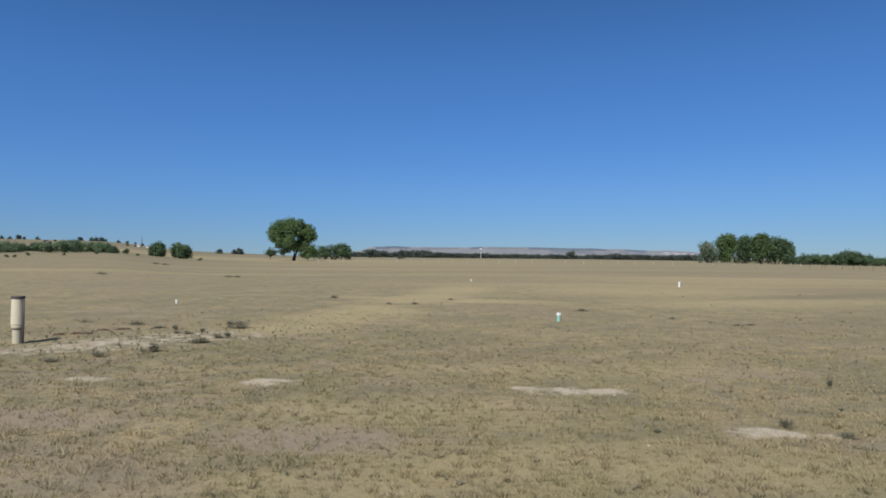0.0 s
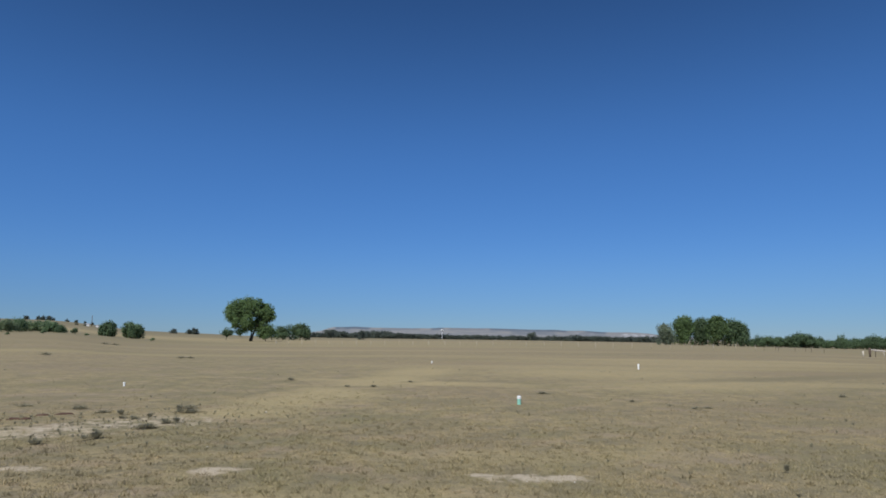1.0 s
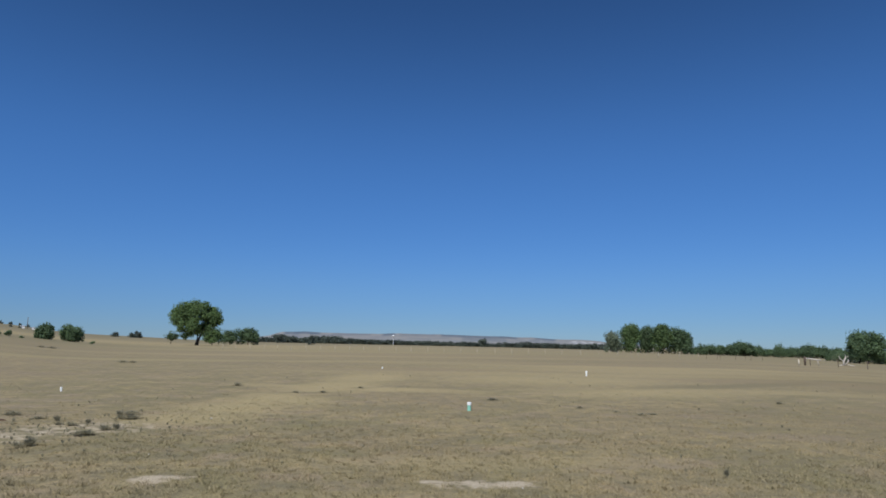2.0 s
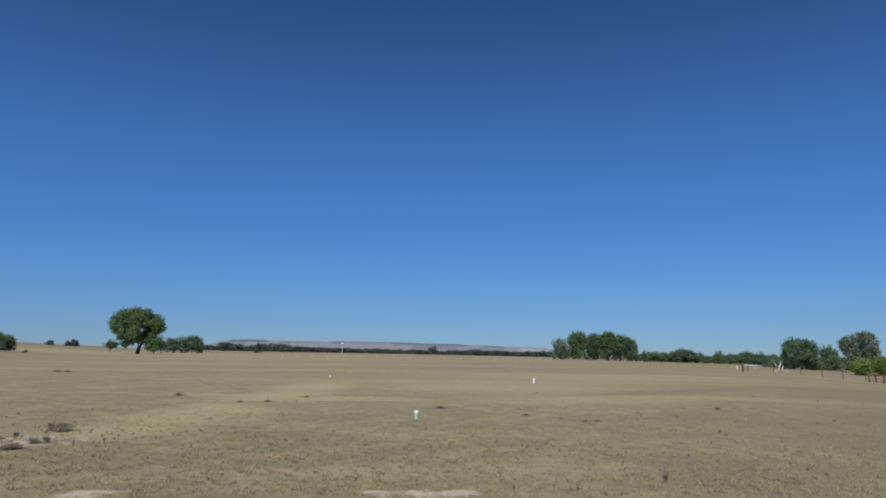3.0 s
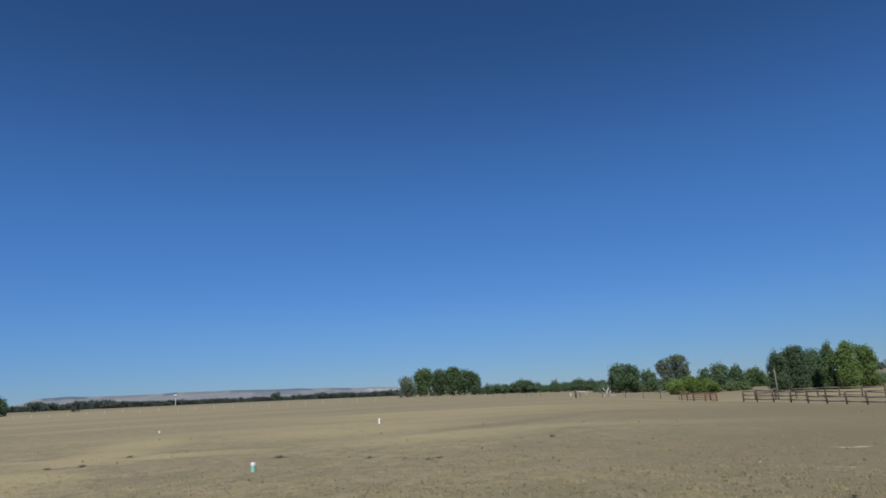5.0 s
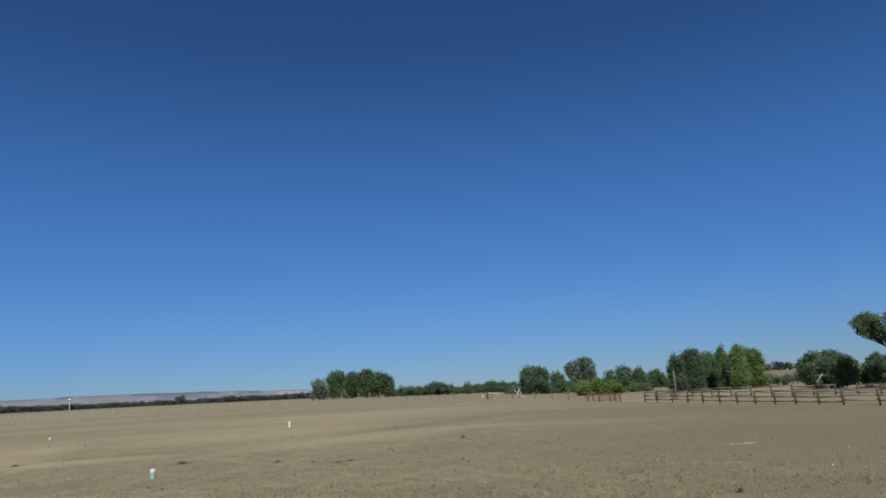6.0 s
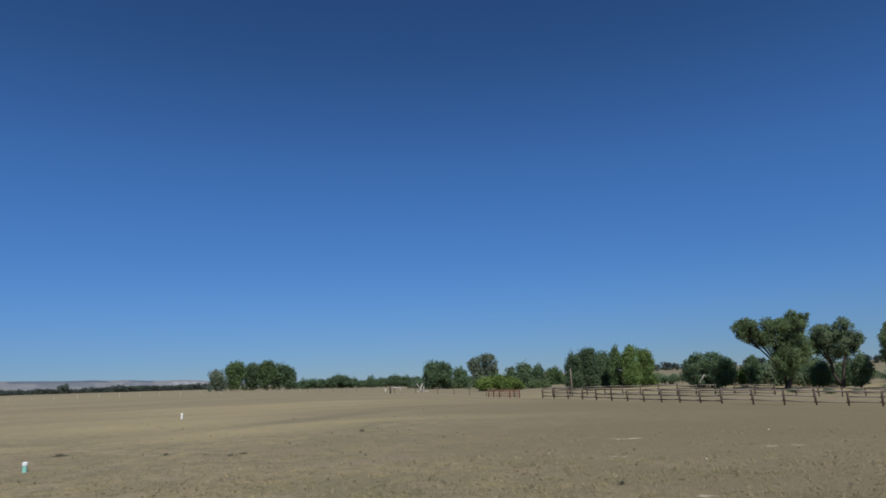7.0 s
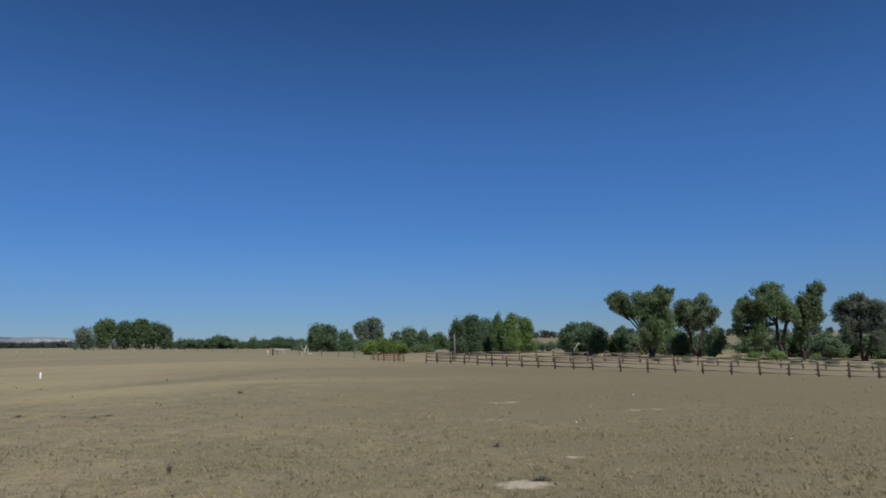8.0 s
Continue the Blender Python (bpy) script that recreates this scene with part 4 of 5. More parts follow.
crown_tree(81.49, 110, [(-2.9, 7.4, 0.56), (-2.3, 8, 0.46), (-1.8, 8.3, 0.46), (-1.8, 7.4, 0.65), (-2.7, 6.2, 0.56), (-1.7, 6.2, 0.65), (-0.6, 8.7, 0.56), (-0.1, 9.2, 0.56), (0.4, 8.9, 0.56), (0.8, 8.2, 0.56), (-0.6, 7.5, 0.84), (0.4, 7.1, 0.84), (1.6, 7.9, 0.56), (2.3, 8.1, 0.56), (1.4, 6.7, 0.74), (2.6, 7.1, 0.74), (3.5, 7.3, 0.74), (-0.8, 6, 0.74), (0.4, 5.7, 0.74), (1.6, 5.3, 0.74), (2.8, 5.7, 0.74), (3.7, 5.8, 0.65), (-1.6, 4.9, 0.56), (-0.5, 4.4, 0.56), (2, 3.9, 0.74), (3.1, 4.1, 0.74), (-1.5, 3.4, 0.56), (-1.1, 2.5, 0.56), (1.6, 2.5, 0.65), (2.7, 2.4, 0.74)],
           LEAF_GREY, "grey-green cottonwood with several dark trunks", "corral cottonwoods", [(0, 0.1, 4.2), (0.4, 1.4, 3.8)], 0.24, 510)
crown_tree(79.58, 108, [(-0.5, 2.8, 0.46), (0.1, 2.5, 0.46), (0.8, 2.7, 0.36), (-0.9, 1.9, 0.46), (-0.2, 1.5, 0.64), (0.7, 1.6, 0.55), (1.2, 1.2, 0.55), (1.7, 1.6, 0.46)],
           LEAF_PALE, "pale green low tree under the cottonwoods", "corral cottonwoods", [(-0.1, 0, 1.9), (-0.4, 0.5, 1.8)], 0.09, 511)
crown_tree(74.45, 100, [(-0.7, 0.7, 0.51), (-0.1, 1, 0.51), (0.6, 0.9, 0.51)],
           LEAF_WILLOW, "low leafy shrub under the cottonwoods", "shrubs under the cottonwoods", [(0.1, 0.1, 0.6)], 0.05, 540, name="bush")
crown_tree(75.9, 99, [(-0.6, 0.9, 0.42), (-0.1, 1.3, 0.5), (0.5, 1.1, 0.5), (1, 0.9, 0.42)],
           LEAF_WILLOW, "low leafy shrub under the cottonwoods", "shrubs under the cottonwoods", [(0.1, 0.1, 0.7)], 0.05, 541, name="bush")
crown_tree(73.06, 100, [(-0.1, 0.5, 0.34), (0.5, 0.6, 0.34)],
           LEAF_CORRAL, "low leafy shrub under the cottonwoods", "shrubs under the cottonwoods", [(0.1, 0.1, 0.5)], 0.05, 542, name="bush")
crown_tree(78.53, 104, [(-0.4, 0.7, 0.44), (0.3, 0.9, 0.44)],
           LEAF_CORRAL, "low leafy shrub under the cottonwoods", "shrubs under the cottonwoods", [(0.1, 0.1, 0.6)], 0.05, 543, name="bush")

# Small trees and bushes that stand in numbers.
VARIANTS, HEIGHTS = [], []
for k, (w, h, low, leaf, size) in enumerate([(7, 6.5, -.1, LEAF_DARK, .3), (6, 5.2, -.1, LEAF_DARK, .27), (11, 8, -.1, LEAF_HAZY, .62), (9, 7.5, -.1, LEAF_HAZY, .6), (12, 6, -.12, LEAF_HAZY, .6), (6, 4, -.1, LEAF_PALE, .25)]):
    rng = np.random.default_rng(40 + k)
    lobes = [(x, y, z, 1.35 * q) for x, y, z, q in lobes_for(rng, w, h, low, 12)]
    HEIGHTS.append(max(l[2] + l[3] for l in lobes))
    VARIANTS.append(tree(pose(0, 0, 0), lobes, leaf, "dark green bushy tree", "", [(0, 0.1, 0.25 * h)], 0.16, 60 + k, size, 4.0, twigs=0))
USED = [False] * len(VARIANTS)


def plant(k, az, r, height, label, group, wide=1.0, dz=0.0, name="tree"):
    """A copy of a small tree, scaled to its height."""
    m = facing(az, r, dz) @ pose(0, 0, 0, 0, 0, 137 * r + 71 * az)
    if USED[k]:
        ob = copy_thing(VARIANTS[k], m)
    else:
        ob, USED[k] = VARIANTS[k], True
        ob.matrix_basis = m
    ob.scale = (wide * height / HEIGHTS[k], wide * height / HEIGHTS[k], height / HEIGHTS[k])
    ob.name = name
    return tagged(ob, label, name, group)


def reach(az, r, top):
    """The height of a thing on the ground there whose top is seen that many degrees above the level."""
    return r * math.tan(radians(top)) + EYE - spot(az, r)[2]


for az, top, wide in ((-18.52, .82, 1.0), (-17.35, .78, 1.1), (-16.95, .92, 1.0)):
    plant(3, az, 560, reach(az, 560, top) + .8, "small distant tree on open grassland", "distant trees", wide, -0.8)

# Thicket behind the rise, and pines on the hill above it.
rng = np.random.default_rng(8)
for k in range(44):
    az = -38.5 + 0.29 * k + rng.uniform(-.12, .12)
    r = rng.uniform(165, 205)
    top = float(np.interp(az, [-38, -33, -32, -31.2, -30, -29.4, -28.4, -28, -27, -26.4, -26], [1.45, 1.42, 1.2, 1.48, 1.35, 1.72, 1.65, 1.3, 1.5, 1.2, .9]))
    plant((0, 1, 0, 5)[k % 4], az, r, max(1.0, reach(az, r, top - rng.uniform(0, .22))), "dark green thicket tree behind a grassy rise", "thicket", rng.uniform(.9, 1.2), -0.2)
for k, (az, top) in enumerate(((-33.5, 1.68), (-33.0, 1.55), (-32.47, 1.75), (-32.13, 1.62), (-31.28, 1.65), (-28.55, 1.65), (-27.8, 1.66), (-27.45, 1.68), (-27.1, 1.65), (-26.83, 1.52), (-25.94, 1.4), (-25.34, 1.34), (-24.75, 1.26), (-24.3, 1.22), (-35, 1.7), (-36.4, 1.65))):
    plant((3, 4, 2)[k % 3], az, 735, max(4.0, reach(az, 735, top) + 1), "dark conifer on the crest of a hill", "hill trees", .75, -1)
rng = np.random.default_rng(19)
for k in range(16):
    plant(3, rng.uniform(-37, -22), rng.uniform(380, 640), rng.uniform(1.2, 2.2), "small dark bush on a dry hillside", "hillside bushes", 1.0, -0.3, name="bush")
plant(1, -25.4, 165, 1.5, "dark round bush on the rise", "bushes on the rise", 1.0, -.1, name="bush")
plant(1, -31.9, 128, .7, "dark round bush on the rise", "bushes on the rise", 1.0, -.1, name="bush")

# The far line of riverside trees across the plain.
rng = np.random.default_rng(9)
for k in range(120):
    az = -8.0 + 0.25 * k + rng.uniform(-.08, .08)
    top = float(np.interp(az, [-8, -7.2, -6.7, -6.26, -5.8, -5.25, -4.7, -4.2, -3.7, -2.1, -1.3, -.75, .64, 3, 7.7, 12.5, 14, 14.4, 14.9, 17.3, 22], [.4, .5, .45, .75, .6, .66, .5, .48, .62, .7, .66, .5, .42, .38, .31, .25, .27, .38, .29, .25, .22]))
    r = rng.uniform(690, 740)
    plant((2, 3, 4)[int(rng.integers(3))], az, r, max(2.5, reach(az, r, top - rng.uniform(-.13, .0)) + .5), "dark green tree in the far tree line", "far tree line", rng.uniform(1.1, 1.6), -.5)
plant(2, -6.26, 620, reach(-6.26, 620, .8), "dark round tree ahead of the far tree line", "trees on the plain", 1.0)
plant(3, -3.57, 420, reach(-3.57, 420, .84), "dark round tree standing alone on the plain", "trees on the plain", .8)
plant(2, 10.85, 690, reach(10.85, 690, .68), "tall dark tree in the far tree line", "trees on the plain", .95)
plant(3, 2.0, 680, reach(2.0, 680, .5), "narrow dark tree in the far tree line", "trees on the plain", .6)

# Trees of the river bottom beyond the field.
rng = np.random.default_rng(14)
for k in range(46):
    az = 27.4 + 0.24 * k + rng.uniform(-.08, .08)
    top = float(np.interp(az, [27.4, 28.3, 29.2, 29.7, 30.3, 31.1, 31.7, 32.5, 33.2, 34.9, 35.8, 36.9, 38.1], [.1, .12, .38, .2, .12, .5, .42, .1, -.1, .05, .25, .24, .05]))
    r = rng.uniform(330, 380)
    plant((0, 1, 0)[k % 3], az, r, reach(az, r, top - rng.uniform(-.2, .06)), "dark green riverside tree beyond the field", "riverside trees", rng.uniform(1.0, 1.35))
plant(0, 33.93, 320, reach(33.93, 320, .5), "narrow dark riverside tree", "riverside trees", 0.6)

rng = np.random.default_rng(23)
for k in range(44):
    az = 37.2 + 0.3 * k + rng.uniform(-.12, .12)
    r = rng.uniform(205, 240)
    plant((0, 1, 5, 0)[k % 4], az, r, reach(az, r, rng.uniform(-.35, .12)), "dark green underwood along the river bottom", "river underwood", rng.uniform(.9, 1.3), name="bush")
for k, (az, r, h) in enumerate([(57.4, 140, 2.6), (58.1, 135, 1.9), (58.7, 142, 2.2), (59.4, 150, 1.8), (63.6, 132, 2.2), (65.4, 140, 2.2), (72.6, 160, 1.6), (77.2, 140, 2.0), (69.6, 135, 2.6), (76.0, 132, 2.6), (80.4, 135, 3.0), (82.6, 125, 3.4), (84.0, 122, 3.2)]):
    plant((5, 1)[k % 2], az, r, h, "low grey-green bush on pale grass", "low bushes", 1.1, name="bush")
rng = np.random.default_rng(17)
for k in range(52):
    az = 60.2 + 0.5 * k + rng.uniform(-.2, .2)
    if not (72.2 < az < 73.5 or 63.3 < az < 63.7):
        plant((1, 0, 1, 5)[k % 4], az, rng.uniform(116, 138), rng.uniform(2.0, 4.0), "grey-green bush at the back of the river bottom", "bushes at the back", rng.uniform(1.0, 1.4), name="bush")
for az, r, h in ((66.4, 119, 4.2), (68.2, 118, 3.6), (69.1, 118, 4.6), (70.6, 121, 4.0), (74.6, 119, 4.0), (76.4, 118, 4.6), (77.6, 119, 5.0), (79.2, 121, 4.4), (80.6, 120, 4.2), (82.4, 119, 4.6), (62.6, 120, 3.4), (84.2, 118, 4.4)):
    plant(0, az, r, h, "dark green young tree behind the corral cottonwoods", "young trees behind the corral", .75)
for az, r, h in ((-33.2, 118, .5), (-32.7, 119, .45), (-33.9, 121, .5), (-29.6, 126, .5), (-27.4, 140, .7), (-24.6, 150, .6), (-20.0, 160, .8)):
    plant(1, az, r, h, "low dark bush along the edge of a bank", "bank bushes", 1.4, name="bush")
for k in range(40):
    az = 55.5 + .85 * k + 0.3 * math.sin(7 * k)
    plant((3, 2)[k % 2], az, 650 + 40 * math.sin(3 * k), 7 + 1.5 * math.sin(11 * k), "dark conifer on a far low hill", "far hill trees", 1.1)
for k, az in enumerate((67.3, 69.6, 71.4, 77.2, 78.4, 79.6, 81.2, 82.6, 84.2)):
    plant(5, az, 93 + 3 * math.sin(5 * k), 0.7 + 0.25 * math.sin(3 * k), "low grey-green brush behind the corral fence", "brush behind the corral", 1.5, name="bush")

# ---- fences ----
def box(w, d, h, bevel=0.0):
    bm = bmesh.new()
    bmesh.ops.create_cube(bm, size=1.0)
    bmesh.ops.scale(bm, vec=(w, d, h), verts=bm.verts)
    if bevel:
        bmesh.ops.bevel(bm, geom=bm.edges[:], offset=bevel, segments=1, affect="EDGES")
    return bm


def bm_mesh(name, bm, mat):
    me = bpy.data.meshes.new(name)
    bm.to_mesh(me)
    bm.free()
    me.materials.append(mat)
    return me


def post_mesh(name, height, radius, mat, sides=8):
    """A round post that runs into the ground, its top edge worn round."""
    return joined(name, [tube([(0, 0, -0.35), (0.01, 0, height * 0.5), (0, 0.01, height * 0.96), (0, 0.01, height)], [radius * 1.05, radius, radius * 0.96, radius * 0.6], sides)], mat)


def rail_mesh(name, a, b, radius, mat, rng):
    mid = tuple(0.5 * (p + q) + rng.normal() * 0.02 for p, q in zip(a, b))
    return joined(name, [tube([a, mid, b], [radius * rng.uniform(.85, 1.1), radius, radius * rng.uniform(.8, 1.05)], 6)], mat)


def rail_fence(label, points, height, rails, group, seed, radius=0.1, drop=0.0):
    """Timber posts joined by rough poles, one mesh a piece."""
    rng = np.random.default_rng(seed)
    root = thing("rail_fence", pose(*points[0]), label, "fence", group)
    o = Vector(points[0])
    posts = [post_mesh("post", height * s, radius, TIMBER) for s in (0.95, 1.0, 1.06)]
    for k, p in enumerate(points):
        ob = part("post", posts[int(rng.integers(3))], root)
        ob.matrix_basis = Matrix.Translation(Vector(p) - o) @ pose(0, 0, 0, rng.normal() * 2.0, rng.normal() * 2.0, rng.uniform(0, 360))
    for p, q in zip(points, points[1:]):
        away = Vector((-(q[1] - p[1]), q[0] - p[0], 0)).normalized() * radius
        for h in rails:
            if rng.random() < drop:
                continue
            ends = [tuple(Vector(e) - o + away + Vector((0, 0, h + rng.normal() * 0.03))) for e in (p, q)]
            part("rail", rail_mesh("rail", *ends, 0.066, RAILWOOD, rng), root)
    return root


def along(az_list, foot, off):
    return [spot(a, off / math.cos(radians(a - foot))) for a in az_list]


FRONT = [48.36, 49.31, 50.45, 51.6, 52.72, 53.94, 55.18, 56.45, 57.8, 59.16, 60.69, 62.24]
SIDE = [62.24, 64.45, 66.56, 68.68, 70.7, 72.76, 74.76, 76.72, 78.66, 80.55, 82.4, 84.2, 86.0]
rail_fence("weathered dark timber corral fence of posts and three poles", along(FRONT, 103, 48.8), 1.25, (0.27, 0.7, 1.16), "corral", 21)
rail_fence("weathered dark timber corral fence beside the bare field", along(SIDE, 66, 65.2), 1.38, (0.4, 0.84, 1.28), "corral", 22, drop=0.06)
rail_fence("weathered timber fence at the back of the corral", [spot(a, r) for a, r in zip(np.linspace(49.2, 66, 13), np.linspace(96, 84, 13))], 1.25, (0.25, 0.7, 1.1), "corral", 23, 0.09, 0.12)
rail_fence("weathered timber fence at the back of the corral", [spot(a, r) for a, r in zip(np.linspace(67.4, 85, 13), np.linspace(83.5, 82, 13))], 1.05, (0.5, 0.9), "corral", 24, 0.09, 0.1)

pole = thing("timber_pole", facing(50.8, 90), "tall weathered timber pole behind the corral fence", "pole")
part("shaft", joined("shaft", [tube([(0, 0, -.5), (-.02, 0, 1.8), (-.05, 0, 3.55), (-.05, 0, 3.6)], [.08, .075, .065, .04], 9)], RAILWOOD), pole)


def wire_fence(label, points, height, mat, radius, wires, group, seed):
    rng = np.random.default_rng(seed)
    root = thing("wire_fence", pose(*points[0]), label, "fence", group)
    o = Vector(points[0])
    post = post_mesh("post", height, radius, mat, 6)
    for p in points:
        ob = part("post", post, root)
        ob.matrix_basis = Matrix.Translation(Vector(p) - o) @ pose(0, 0, 0, rng.normal() * 2, rng.normal() * 2, 0)
        ob.scale = (1, 1, rng.uniform(.85, 1.1))
    for h in wires:
        part("wire", joined("wire", [tube([tuple(Vector(p) - o + Vector((0, 0, h))) for p in points], [0.004] * len(points), 4, False)], WIRE), root)
    return root


# Pale posts of the pasture's far fence.
wire_fence("long wire fence with pale slender posts across the pasture", [spot(a, 148) for a in (-10.6, -9.6, -8.5, -7.4, -6.3, -5.2, -4, -2.8, -1.6, -0.4, 0.8, 2.1, 3.5, 4.8, 6.2, 7.6, 9, 10.4, 11.9, 13.3, 14.7, 16.1, 17.5, 19, 20.5, 22, 23.6, 25.2, 26.8, 28.2)], 1.1, PALEPOST, 0.042, (0.35, 0.7, 1.05), "pasture fence", 31)
wire_fence("low rusty wire pen in the grass", [spot(a, r) for a, r in ((28.8, 150), (29.8, 149), (30.9, 148), (32.0, 147), (32.8, 150), (31.6, 158), (29.6, 159))], 0.9, TIMBER, 0.03, (0.2, 0.45, 0.7, 0.85), "wire pen", 32)
wire_fence("sagging wire fence with thin dark posts", [spot(a, r) for a, r in ((36.0, 108), (37.8, 107), (39.6, 106), (41.0, 105), (42.3, 104), (43.7, 101))], 1.15, TIMBER, 0.05, (0.4, 0.75, 1.05), "wire fence", 33)


def pen_panel(points):
    """Rusty pipe panels between heavy posts."""
    root = thing("pipe_pen", pose(*points[0]), "rust-red steel pipe pen on the grass", "pen")
    o = Vector(points[0])
    post = post_mesh("post", 1.15, 0.1, RUST)
    for p in points:
        part("post", post, root).matrix_basis = Matrix.Translation(Vector(p) - o)
    for p, q in list(zip(points, points[1:])):
        for h in (0.2, 0.5, 0.8, 1.05):
            ends = [tuple(Vector(e) - o + Vector((0, 0, h))) for e in (p, q)]
            part("rail", joined("rail", [tube(ends, [0.045 if h > 1 else 0.028] * 2, 6)], RUST), root)


pen_panel([spot(a, r) for a, r in ((43.88, 100), (44.78, 99), (45.64, 98.5), (46.45, 98.5), (46.0, 104), (44.3, 105.5), (43.88, 100.2))])

# The dark gate post with a bleached log, and a pale post next to it.
gate = thing("gate_post", facing(35.66, 106), "short dark timber gate post", "post")
part("shaft", post_mesh("shaft", 1.2, 0.16, TIMBER), gate)
stake = thing("pale_post", facing(35.25, 105), "pale short wooden post in dry grass", "post")
part("shaft", post_mesh("shaft", 0.75, 0.12, PALEPOST), stake)
log = thing("bleached_log", facing(36.15, 107), "bleached fallen log leaning against a gate post", "log")
part("stem", joined("stem", [tube([(-.75, 0, 1.0), (-.2, .1, .9), (.5, .05, .82), (1.1, .2, .76)], [.07, .1, .09, .05], 7)], DEADWOOD), log)
part("branch", joined("branch", [tube([(.6, .1, .82), (.7, .2, .3), (.75, .3, -.1)], [.05, .045, .04], 6)], DEADWOOD), log)

snag = thing("dead_snag", facing(38.2, 150) @ Matrix.Scale(1.25, 4), "bleached white dead tree with broken limbs", "dead tree")
part("trunk", joined("trunk", [tube([(-.2, 0, -.2), (-.1, 0, .6), (.2, 0, 1.3), (.15, 0, 1.7)], [.16, .14, .1, .05], 7), tube([(.1, 0, .1), (.5, .1, .7), (.45, .1, 1.4)], [.12, .09, .04], 7)], DEADWOOD), snag)
part("limb", joined("limb", [tube([(-.1, 0, .6), (-.6, .1, 1.1), (-.7, 0, 1.5)], [.08, .06, .03], 6), tube([(-.9, .2, -.05), (.2, .3, .12), (1.3, .1, 0)], [.1, .09, .05], 6)], DEADWOOD), snag)
# Dead limb of the cottonwood, carried on a stem added from the ground.
limb = thing("dead_limb", facing(61.1, 105.5), "thin bleached dead cottonwood limb on an added stem", "dead branch")
part("stem", joined("stem", [tube([(-.6, 0, -.1), (-.65, 0, 1.2), (-.2, 0, 1.75), (.1, 0, 2.2)], [.03, .05, .07, .03], 6), tube([(-.2, 0, 1.75), (-.55, 0, 2.2)], [.05, .02], 6), tube([(-.05, 0, 1.95), (.35, 0, 1.9)], [.04, .02], 6)], DEADWOOD), limb)

# ---- pipes that stick out of the ground ----
def ring_tube(name, profile, mat, sides=24):
    """A turned shape: (radius, height) pairs from the ground up."""
    verts, faces = [], []
    for r, h in profile:
        for s in range(sides):
            t = 2 * math.pi * s / sides
            verts.append((r * math.cos(t), r * math.sin(t), h))
    for k in range(len(profile) - 1):
        for s in range(sides):
            a, b = k * sides + s, k * sides + (s + 1) % sides
            faces.append((a, b, b + sides, a + sides))
    return mesh_of(name, verts, faces, mat, False)


casing = thing("well_casing", pose(-8.12, 12.74, float(land(-8.12, 12.74)) - .03, 0, .8, 20) @ Matrix.Diagonal((.86, .86, 1, 1)), "tan-painted capped steel well casing standing in the grass", "well casing")
part("lower_pipe", ring_tube("lower_pipe", [(.095, -.1), (.097, .05), (.1, .3)], TANPAINT), casing)
sleeve = part("sleeve", ring_tube("sleeve", [(.098, .27), (.118, .285), (.126, .31), (.126, .335), (.134, .36), (.132, .55), (.126, .86)], TANPAINT), casing)
part("rim", ring_tube("rim", [(.127, .842), (.14, .85), (.142, .88), (.135, .892), (.03, .9), (.0005, .9)], DARKRIM), sleeve, "dark steel cap")
part("band", ring_tube("band", [(.104, .262), (.112, .265), (.112, .285), (.104, .288)], DARKRIM), sleeve, "dark joint band")
# Dark strip added up the casing to paint its shaded right side.
part("conduit", joined("conduit", [tube([(.125, -.07, -.05), (.13, -.07, .4), (.13, -.07, .84)], [.02, .02, .02], 8)], DARKRIM), casing, "added dark strip for the casing's shaded side")


def cleanout(x, y, height, radius, body, label):
    root = thing("pipe_stub", pose(x, y, float(land(x, y)), 2, -1.5, 30), label, "pipe", "pipes in the field")
    stem = part("tube", ring_tube("tube", [(radius, -.1), (radius, height * .78), (radius * .98, height * .8)], body), root)
    part("cap", ring_tube("cap", [(radius * 1.03, height * .66), (radius * 1.2, height * .68), (radius * 1.2, height * .95), (radius * 1.1, height), (radius * .4, height), (radius * .4, height * 1.05), (.0004, height * 1.05)], WHITEPVC), stem, "white cap")
    return root


cleanout(2.97, 17.15, .195, .047, GREENPVC, "short green plastic pipe with a white cap")
cleanout(13.27, 37.5, .28, .045, WHITEPVC, "short white plastic pipe standing in the field")
cleanout(1.97, 46.7, .11, .04, WHITEPVC, "short white plastic pipe far out in the field")
cleanout(-9.38, 23.5, .12, .03, WHITEPVC, "short white plastic pipe with a cap in the grass")

# ---- far buildings ----
def water_tower():
    root = thing("water_tower", facing(3.25, 720), "small white elevated water tank on a thin stem", "water tower")
    part("stem", ring_tube("stem", [(.3, -1), (.25, 2), (.22, 8.5)], WHITEWALL, 12), root)
    part("tank", ring_tube("tank", [(.4, 8.3), (1.2, 8.8), (1.6, 9.5), (1.2, 10.1), (.01, 10.4)], WHITEWALL, 12), root)


water_tower()


def shed(az, r, w, d, h):
    root = thing("farm_building", facing(az, r, -.1), "small white farm building below a hill", "building", "far farm buildings")
    o = part("wall", bm_mesh("wall", box(w, d, h), WHITEWALL), root)
    o.location = (0, 0, h / 2)
    me = mesh_of("roof", [(-w * .55, -d * .55, h), (w * .55, -d * .55, h), (w * .55, d * .55, h), (-w * .55, d * .55, h), (-w * .55, 0, h * 1.5), (w * .55, 0, h * 1.5)],
                 [(0, 1, 5, 4), (2, 3, 4, 5), (0, 4, 3, 3), (1, 2, 5, 5), (0, 3, 2, 1)], ROOFING)
    part("roof", me, root)


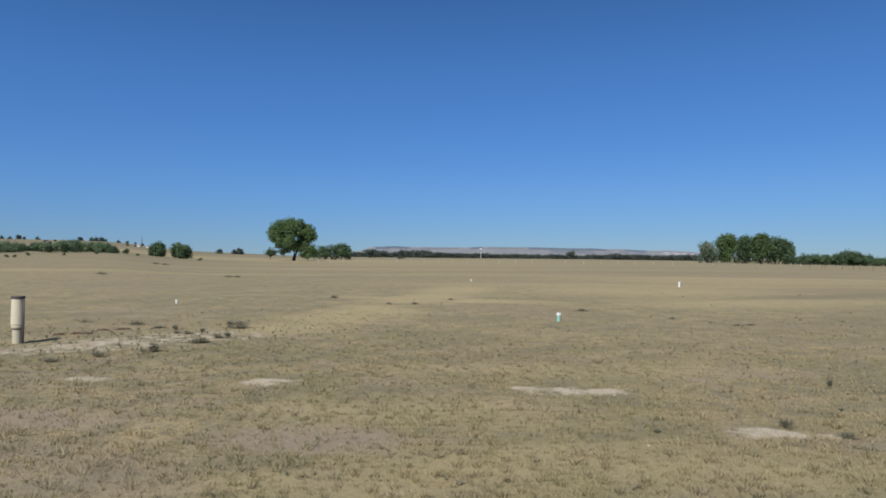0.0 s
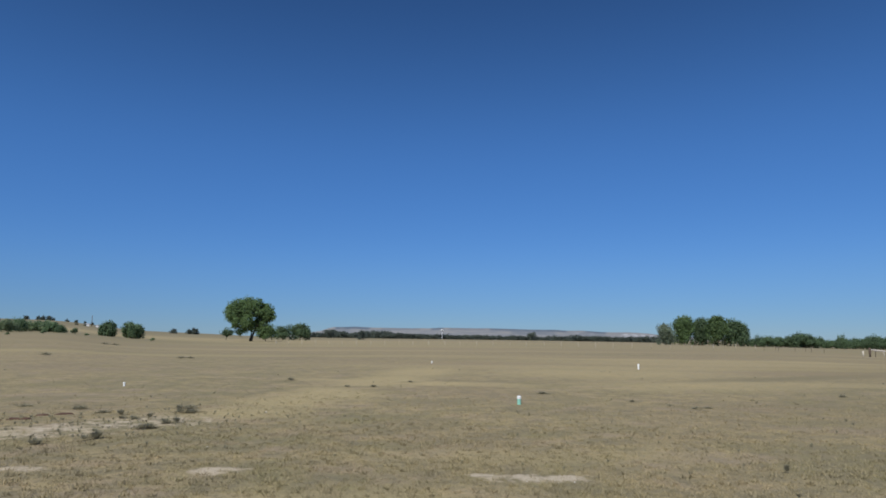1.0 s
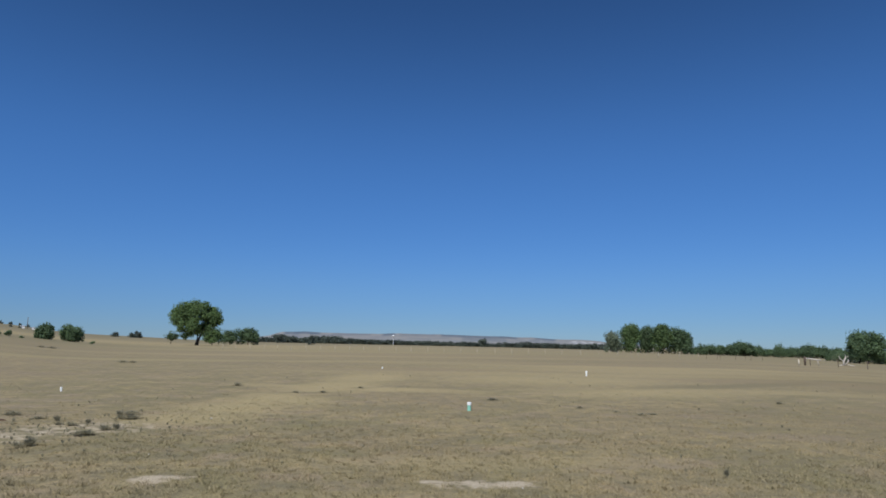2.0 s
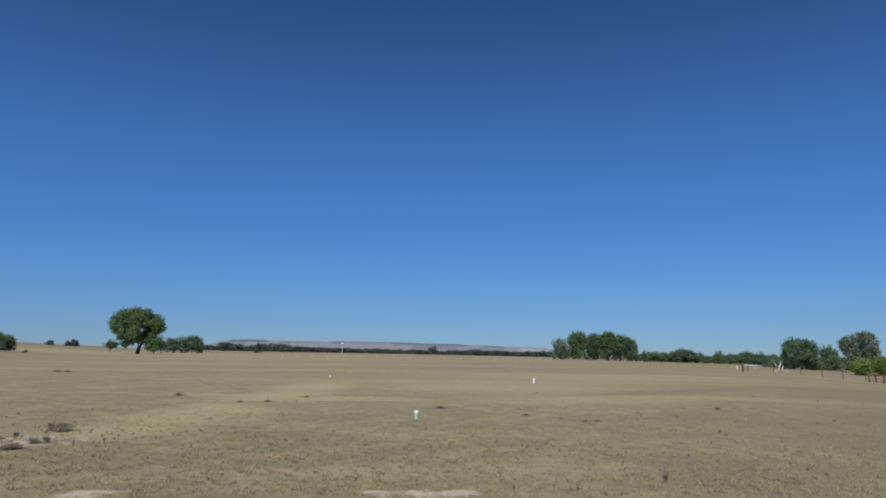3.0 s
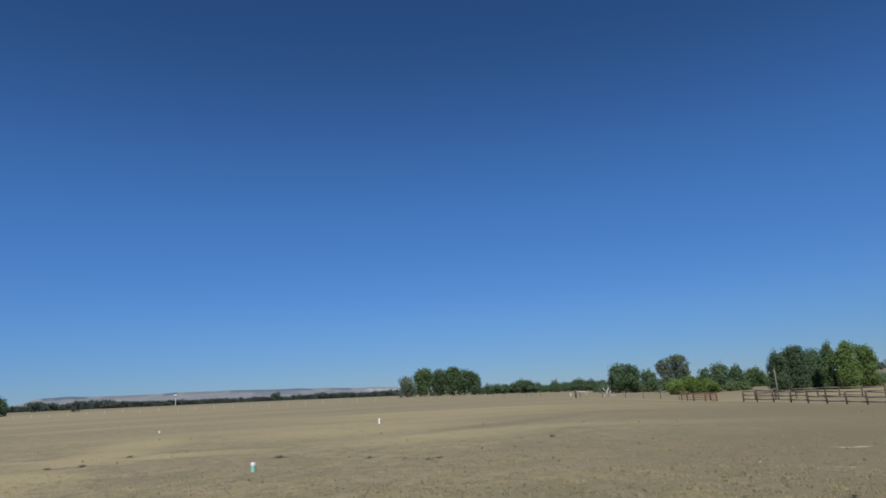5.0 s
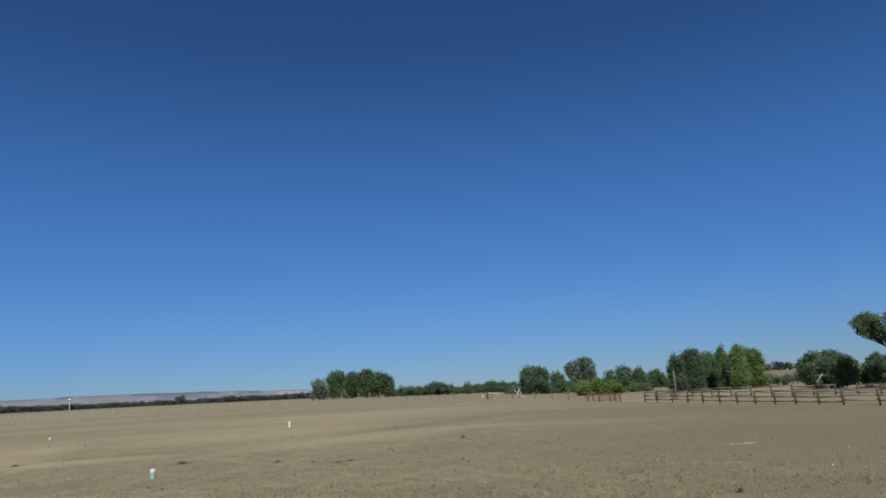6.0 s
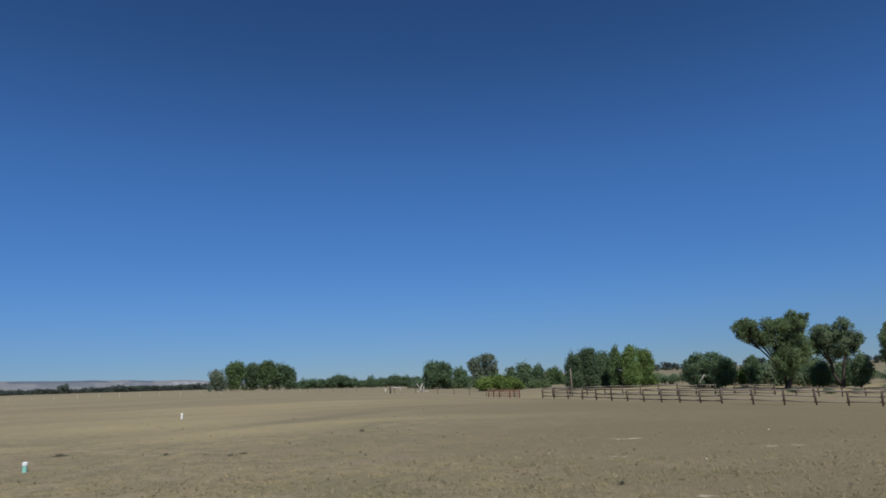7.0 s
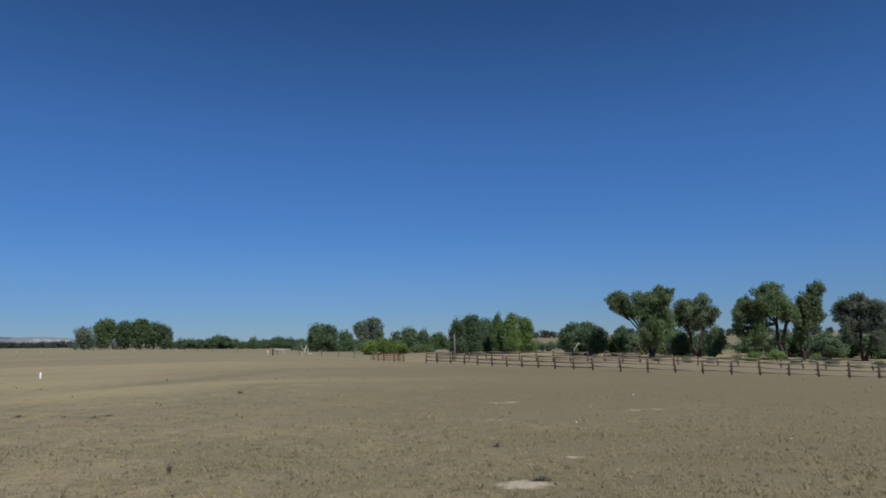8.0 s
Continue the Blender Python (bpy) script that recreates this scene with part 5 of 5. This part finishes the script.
shed(-24.6, 520, 2.6, 2, 1.3)
shed(-23.9, 540, 2, 2, 1.2)
mast = thing("mast", facing(-24.3, 560), "thin dark utility pole on a hillside", "pole")
part("shaft", joined("shaft", [tube([(0, 0, -.5), (0, 0, 8)], [.25, .2], 7)], TIMBER), mast)

# ---- weeds, stones and bare clods ----
def weed_mesh(seed, n, h, spread):
    rng = np.random.default_rng(seed)
    verts, faces = [], []
    for _ in range(n):
        a, l = rng.uniform(0, 2 * math.pi), rng.uniform(.2, 1)
        d = Vector((math.cos(a) * spread * l, math.sin(a) * spread * l, h * rng.uniform(.4, 1) * (1.15 - .5 * l)))
        side = Vector((-math.sin(a), math.cos(a), 0)) * rng.uniform(.003, .008)
        base = Vector((rng.normal() * .02, rng.normal() * .02, -.02))
        o = len(verts)
        verts += [tuple(base - side * .4), tuple(base + d * .6 - side), tuple(base + d), tuple(base + d * .6 + side)]
        faces.append((o, o + 1, o + 2, o + 3))
    return mesh_of("weed", verts, faces, LEAF_WEED)


WEEDS = [weed_mesh(k, n, h, s) for k, n, h, s in ((1, 110, .16, .12), (2, 150, .12, .2), (3, 90, .22, .1), (4, 190, .1, .26))]
PLACES = [(7.34, 15.96, 3, .75), (6.98, 15.83, 1, .8), (6.62, 16.52, 3, .75), (3.26, 6.37, 0, .8), (1.96, 6.11, 0, .5), (3.61, 5.97, 1, .7), (3.53, 5.54, 3, .7), (-4.69, 15.44, 3, 1.3),
          (-4.76, 12.83, 3, .9), (-5.06, 11.65, 1, .9), (-6.08, 10.37, 3, .8), (-26.5, 51.8, 3, 3), (-17.6, 54.8, 3, 2.5), (-16.9, 54.8, 3, 2), (-4.5, 27.6, 3, 1.2), (4.25, 20.44, 3, 1.1), (6.04, 17.6, 1, .8),
          (4.86, 8.4, 2, .6), (7.3, 4.4, 3, .6), (9.01, 6.26, 1, .5), (12.78, 19.06, 1, 1.1), (-41.7, 96.8, 3, 4), (-40.3, 96.8, 3, 4), (-1.9, 23.5, 3, .8), (-1.0, 23.5, 3, .9), (.3, 26, 3, .8),
          (-4.99, 16.4, 3, 1.1), (-5.2, 16.3, 1, 1.0), (-4.57, 13.55, 1, 1.0), (-4.4, 13.7, 0, .9), (-5.03, 11.69, 0, 1.0), (-5.13, 11.44, 1, .8), (-5.42, 14.17, 1, .9), (-6.04, 15.06, 0, .9), (-4.62, 12.86, 1, 1.0), (-4.75, 12.95, 3, .7),
          (-5.66, 10.97, 1, .9), (-8.8, 16.47, 3, 1.0), (-7.39, 16.11, 3, 1.1), (-6.52, 15.32, 3, .9), (-4.97, 15.57, 1, .8), (-5.25, 14.6, 0, .8), (-5.7, 14.3, 1, .7), (-5.35, 12.3, 1, .6)]
for x, y, k, s in PLACES:
    ob = new("weed", WEEDS[k])
    ob.matrix_world = pose(x, y, float(land(x, y)), 0, 0, 97 * x) @ Matrix.Scale(s, 4)
    tagged(ob, "dark grey-green weed clump in dry grass", "weed", "weeds")


def scattered_weeds():
    """The many small dark forbs between the grass."""
    rng = np.random.default_rng(77)
    verts, faces = [], []
    for k in range(520):
        r, az = 4.2 * (40 / 4.2) ** rng.random(), radians(rng.uniform(-38, 88))
        x, y = r * math.sin(az), r * math.cos(az)
        if k < 200:
            x, y = -5.7 + rng.normal() * 1.5, 13.3 + rng.normal() * 1.4
            r = math.hypot(x, y)
        s, z = rng.uniform(.014, .03) * (1 + r / 40), float(land(x, y))
        for _ in range(9):
            a = rng.uniform(0, 2 * math.pi)
            c, n = math.cos(a), math.sin(a)
            up = rng.uniform(.5, 1.6) * s
            o = len(verts)
            w = s * .16
            verts += [(x, y, z - .01), (x + c * s * .6 - n * w, y + n * s * .6 + c * w, z + up * .7), (x + c * s, y + n * s, z + up), (x + c * s * .6 + n * w, y + n * s * .6 - c * w, z + up * .7)]
            faces.append((o, o + 1, o + 2, o + 3))
    tagged(new("small_weeds", mesh_of("small_weeds", verts, faces, LEAF_WEED)), "small dark weeds among dry grass", "weeds", kind="stuff")


scattered_weeds()


def stone_mesh(seed):
    bm = bmesh.new()
    bmesh.ops.create_icosphere(bm, subdivisions=1, radius=1.0)
    rng = np.random.default_rng(seed)
    for v in bm.verts:
        v.co = v.co * rng.uniform(.7, 1.15)
        v.co.z *= .55
    return bm_mesh("stone", bm, STONE)


STONES = [stone_mesh(k) for k in range(3)]
for k, (x, y, s) in enumerate([(11.41, 9.53, .05), (12.23, 6.69, .05), (11.3, 9.7, .04), (9.0, 6.3, .03), (19.4, 8.8, .07), (15.1, 7.9, .05), (1.45, 7.85, .03), (2.0, 7.8, .03), (-3.0, 15.3, .05), (1.75, 5.7, .028), (1.9, 5.72, .022),
                              (-1.4, 6.5, .03), (12.25, 2.88, .04), (18.2, 9.5, .07), (-2.9, 10.5, .03), (.3, 7.6, .03)]):
    ob = new("stone", STONES[k % 3])
    ob.matrix_world = pose(x, y, float(land(x, y)) + .15 * s, 0, 0, 40 * k) @ Matrix.Scale(.5 * s, 4)
    tagged(ob, "small pale stone lying in the grass", "stone", "stones")


def clod_bank(points, label):
    """A low broken edge of dark red soil."""
    rng = np.random.default_rng(91)
    root = thing("soil_edge", pose(*points[0]), label, "soil", kind="structure")
    for p, q in zip(points, points[1:]):
        v, f = tube([tuple(Vector(p).lerp(Vector(q), t) - Vector(points[0]) + Vector((rng.normal() * .04, rng.normal() * .04, 0))) for t in (0, .25, .5, .75, 1)], [.015, .04, .05, .038, .015], 7)
        part("clod", joined("clod", [(v, f)], SOIL), root)


clod_bank([(-8.1, 13.9, 0.0), (-7.85, 13.98, 0.005), (-7.6, 14.04, 0.005), (-7.38, 14.12, 0.0)], "dark red-brown broken soil edge beside sandy ground")
clod_bank([(-7.62, 14.7, 0.0), (-7.35, 14.82, 0.0), (-7.0, 15.0, 0.0)], "dark red-brown broken soil edge in the grass")
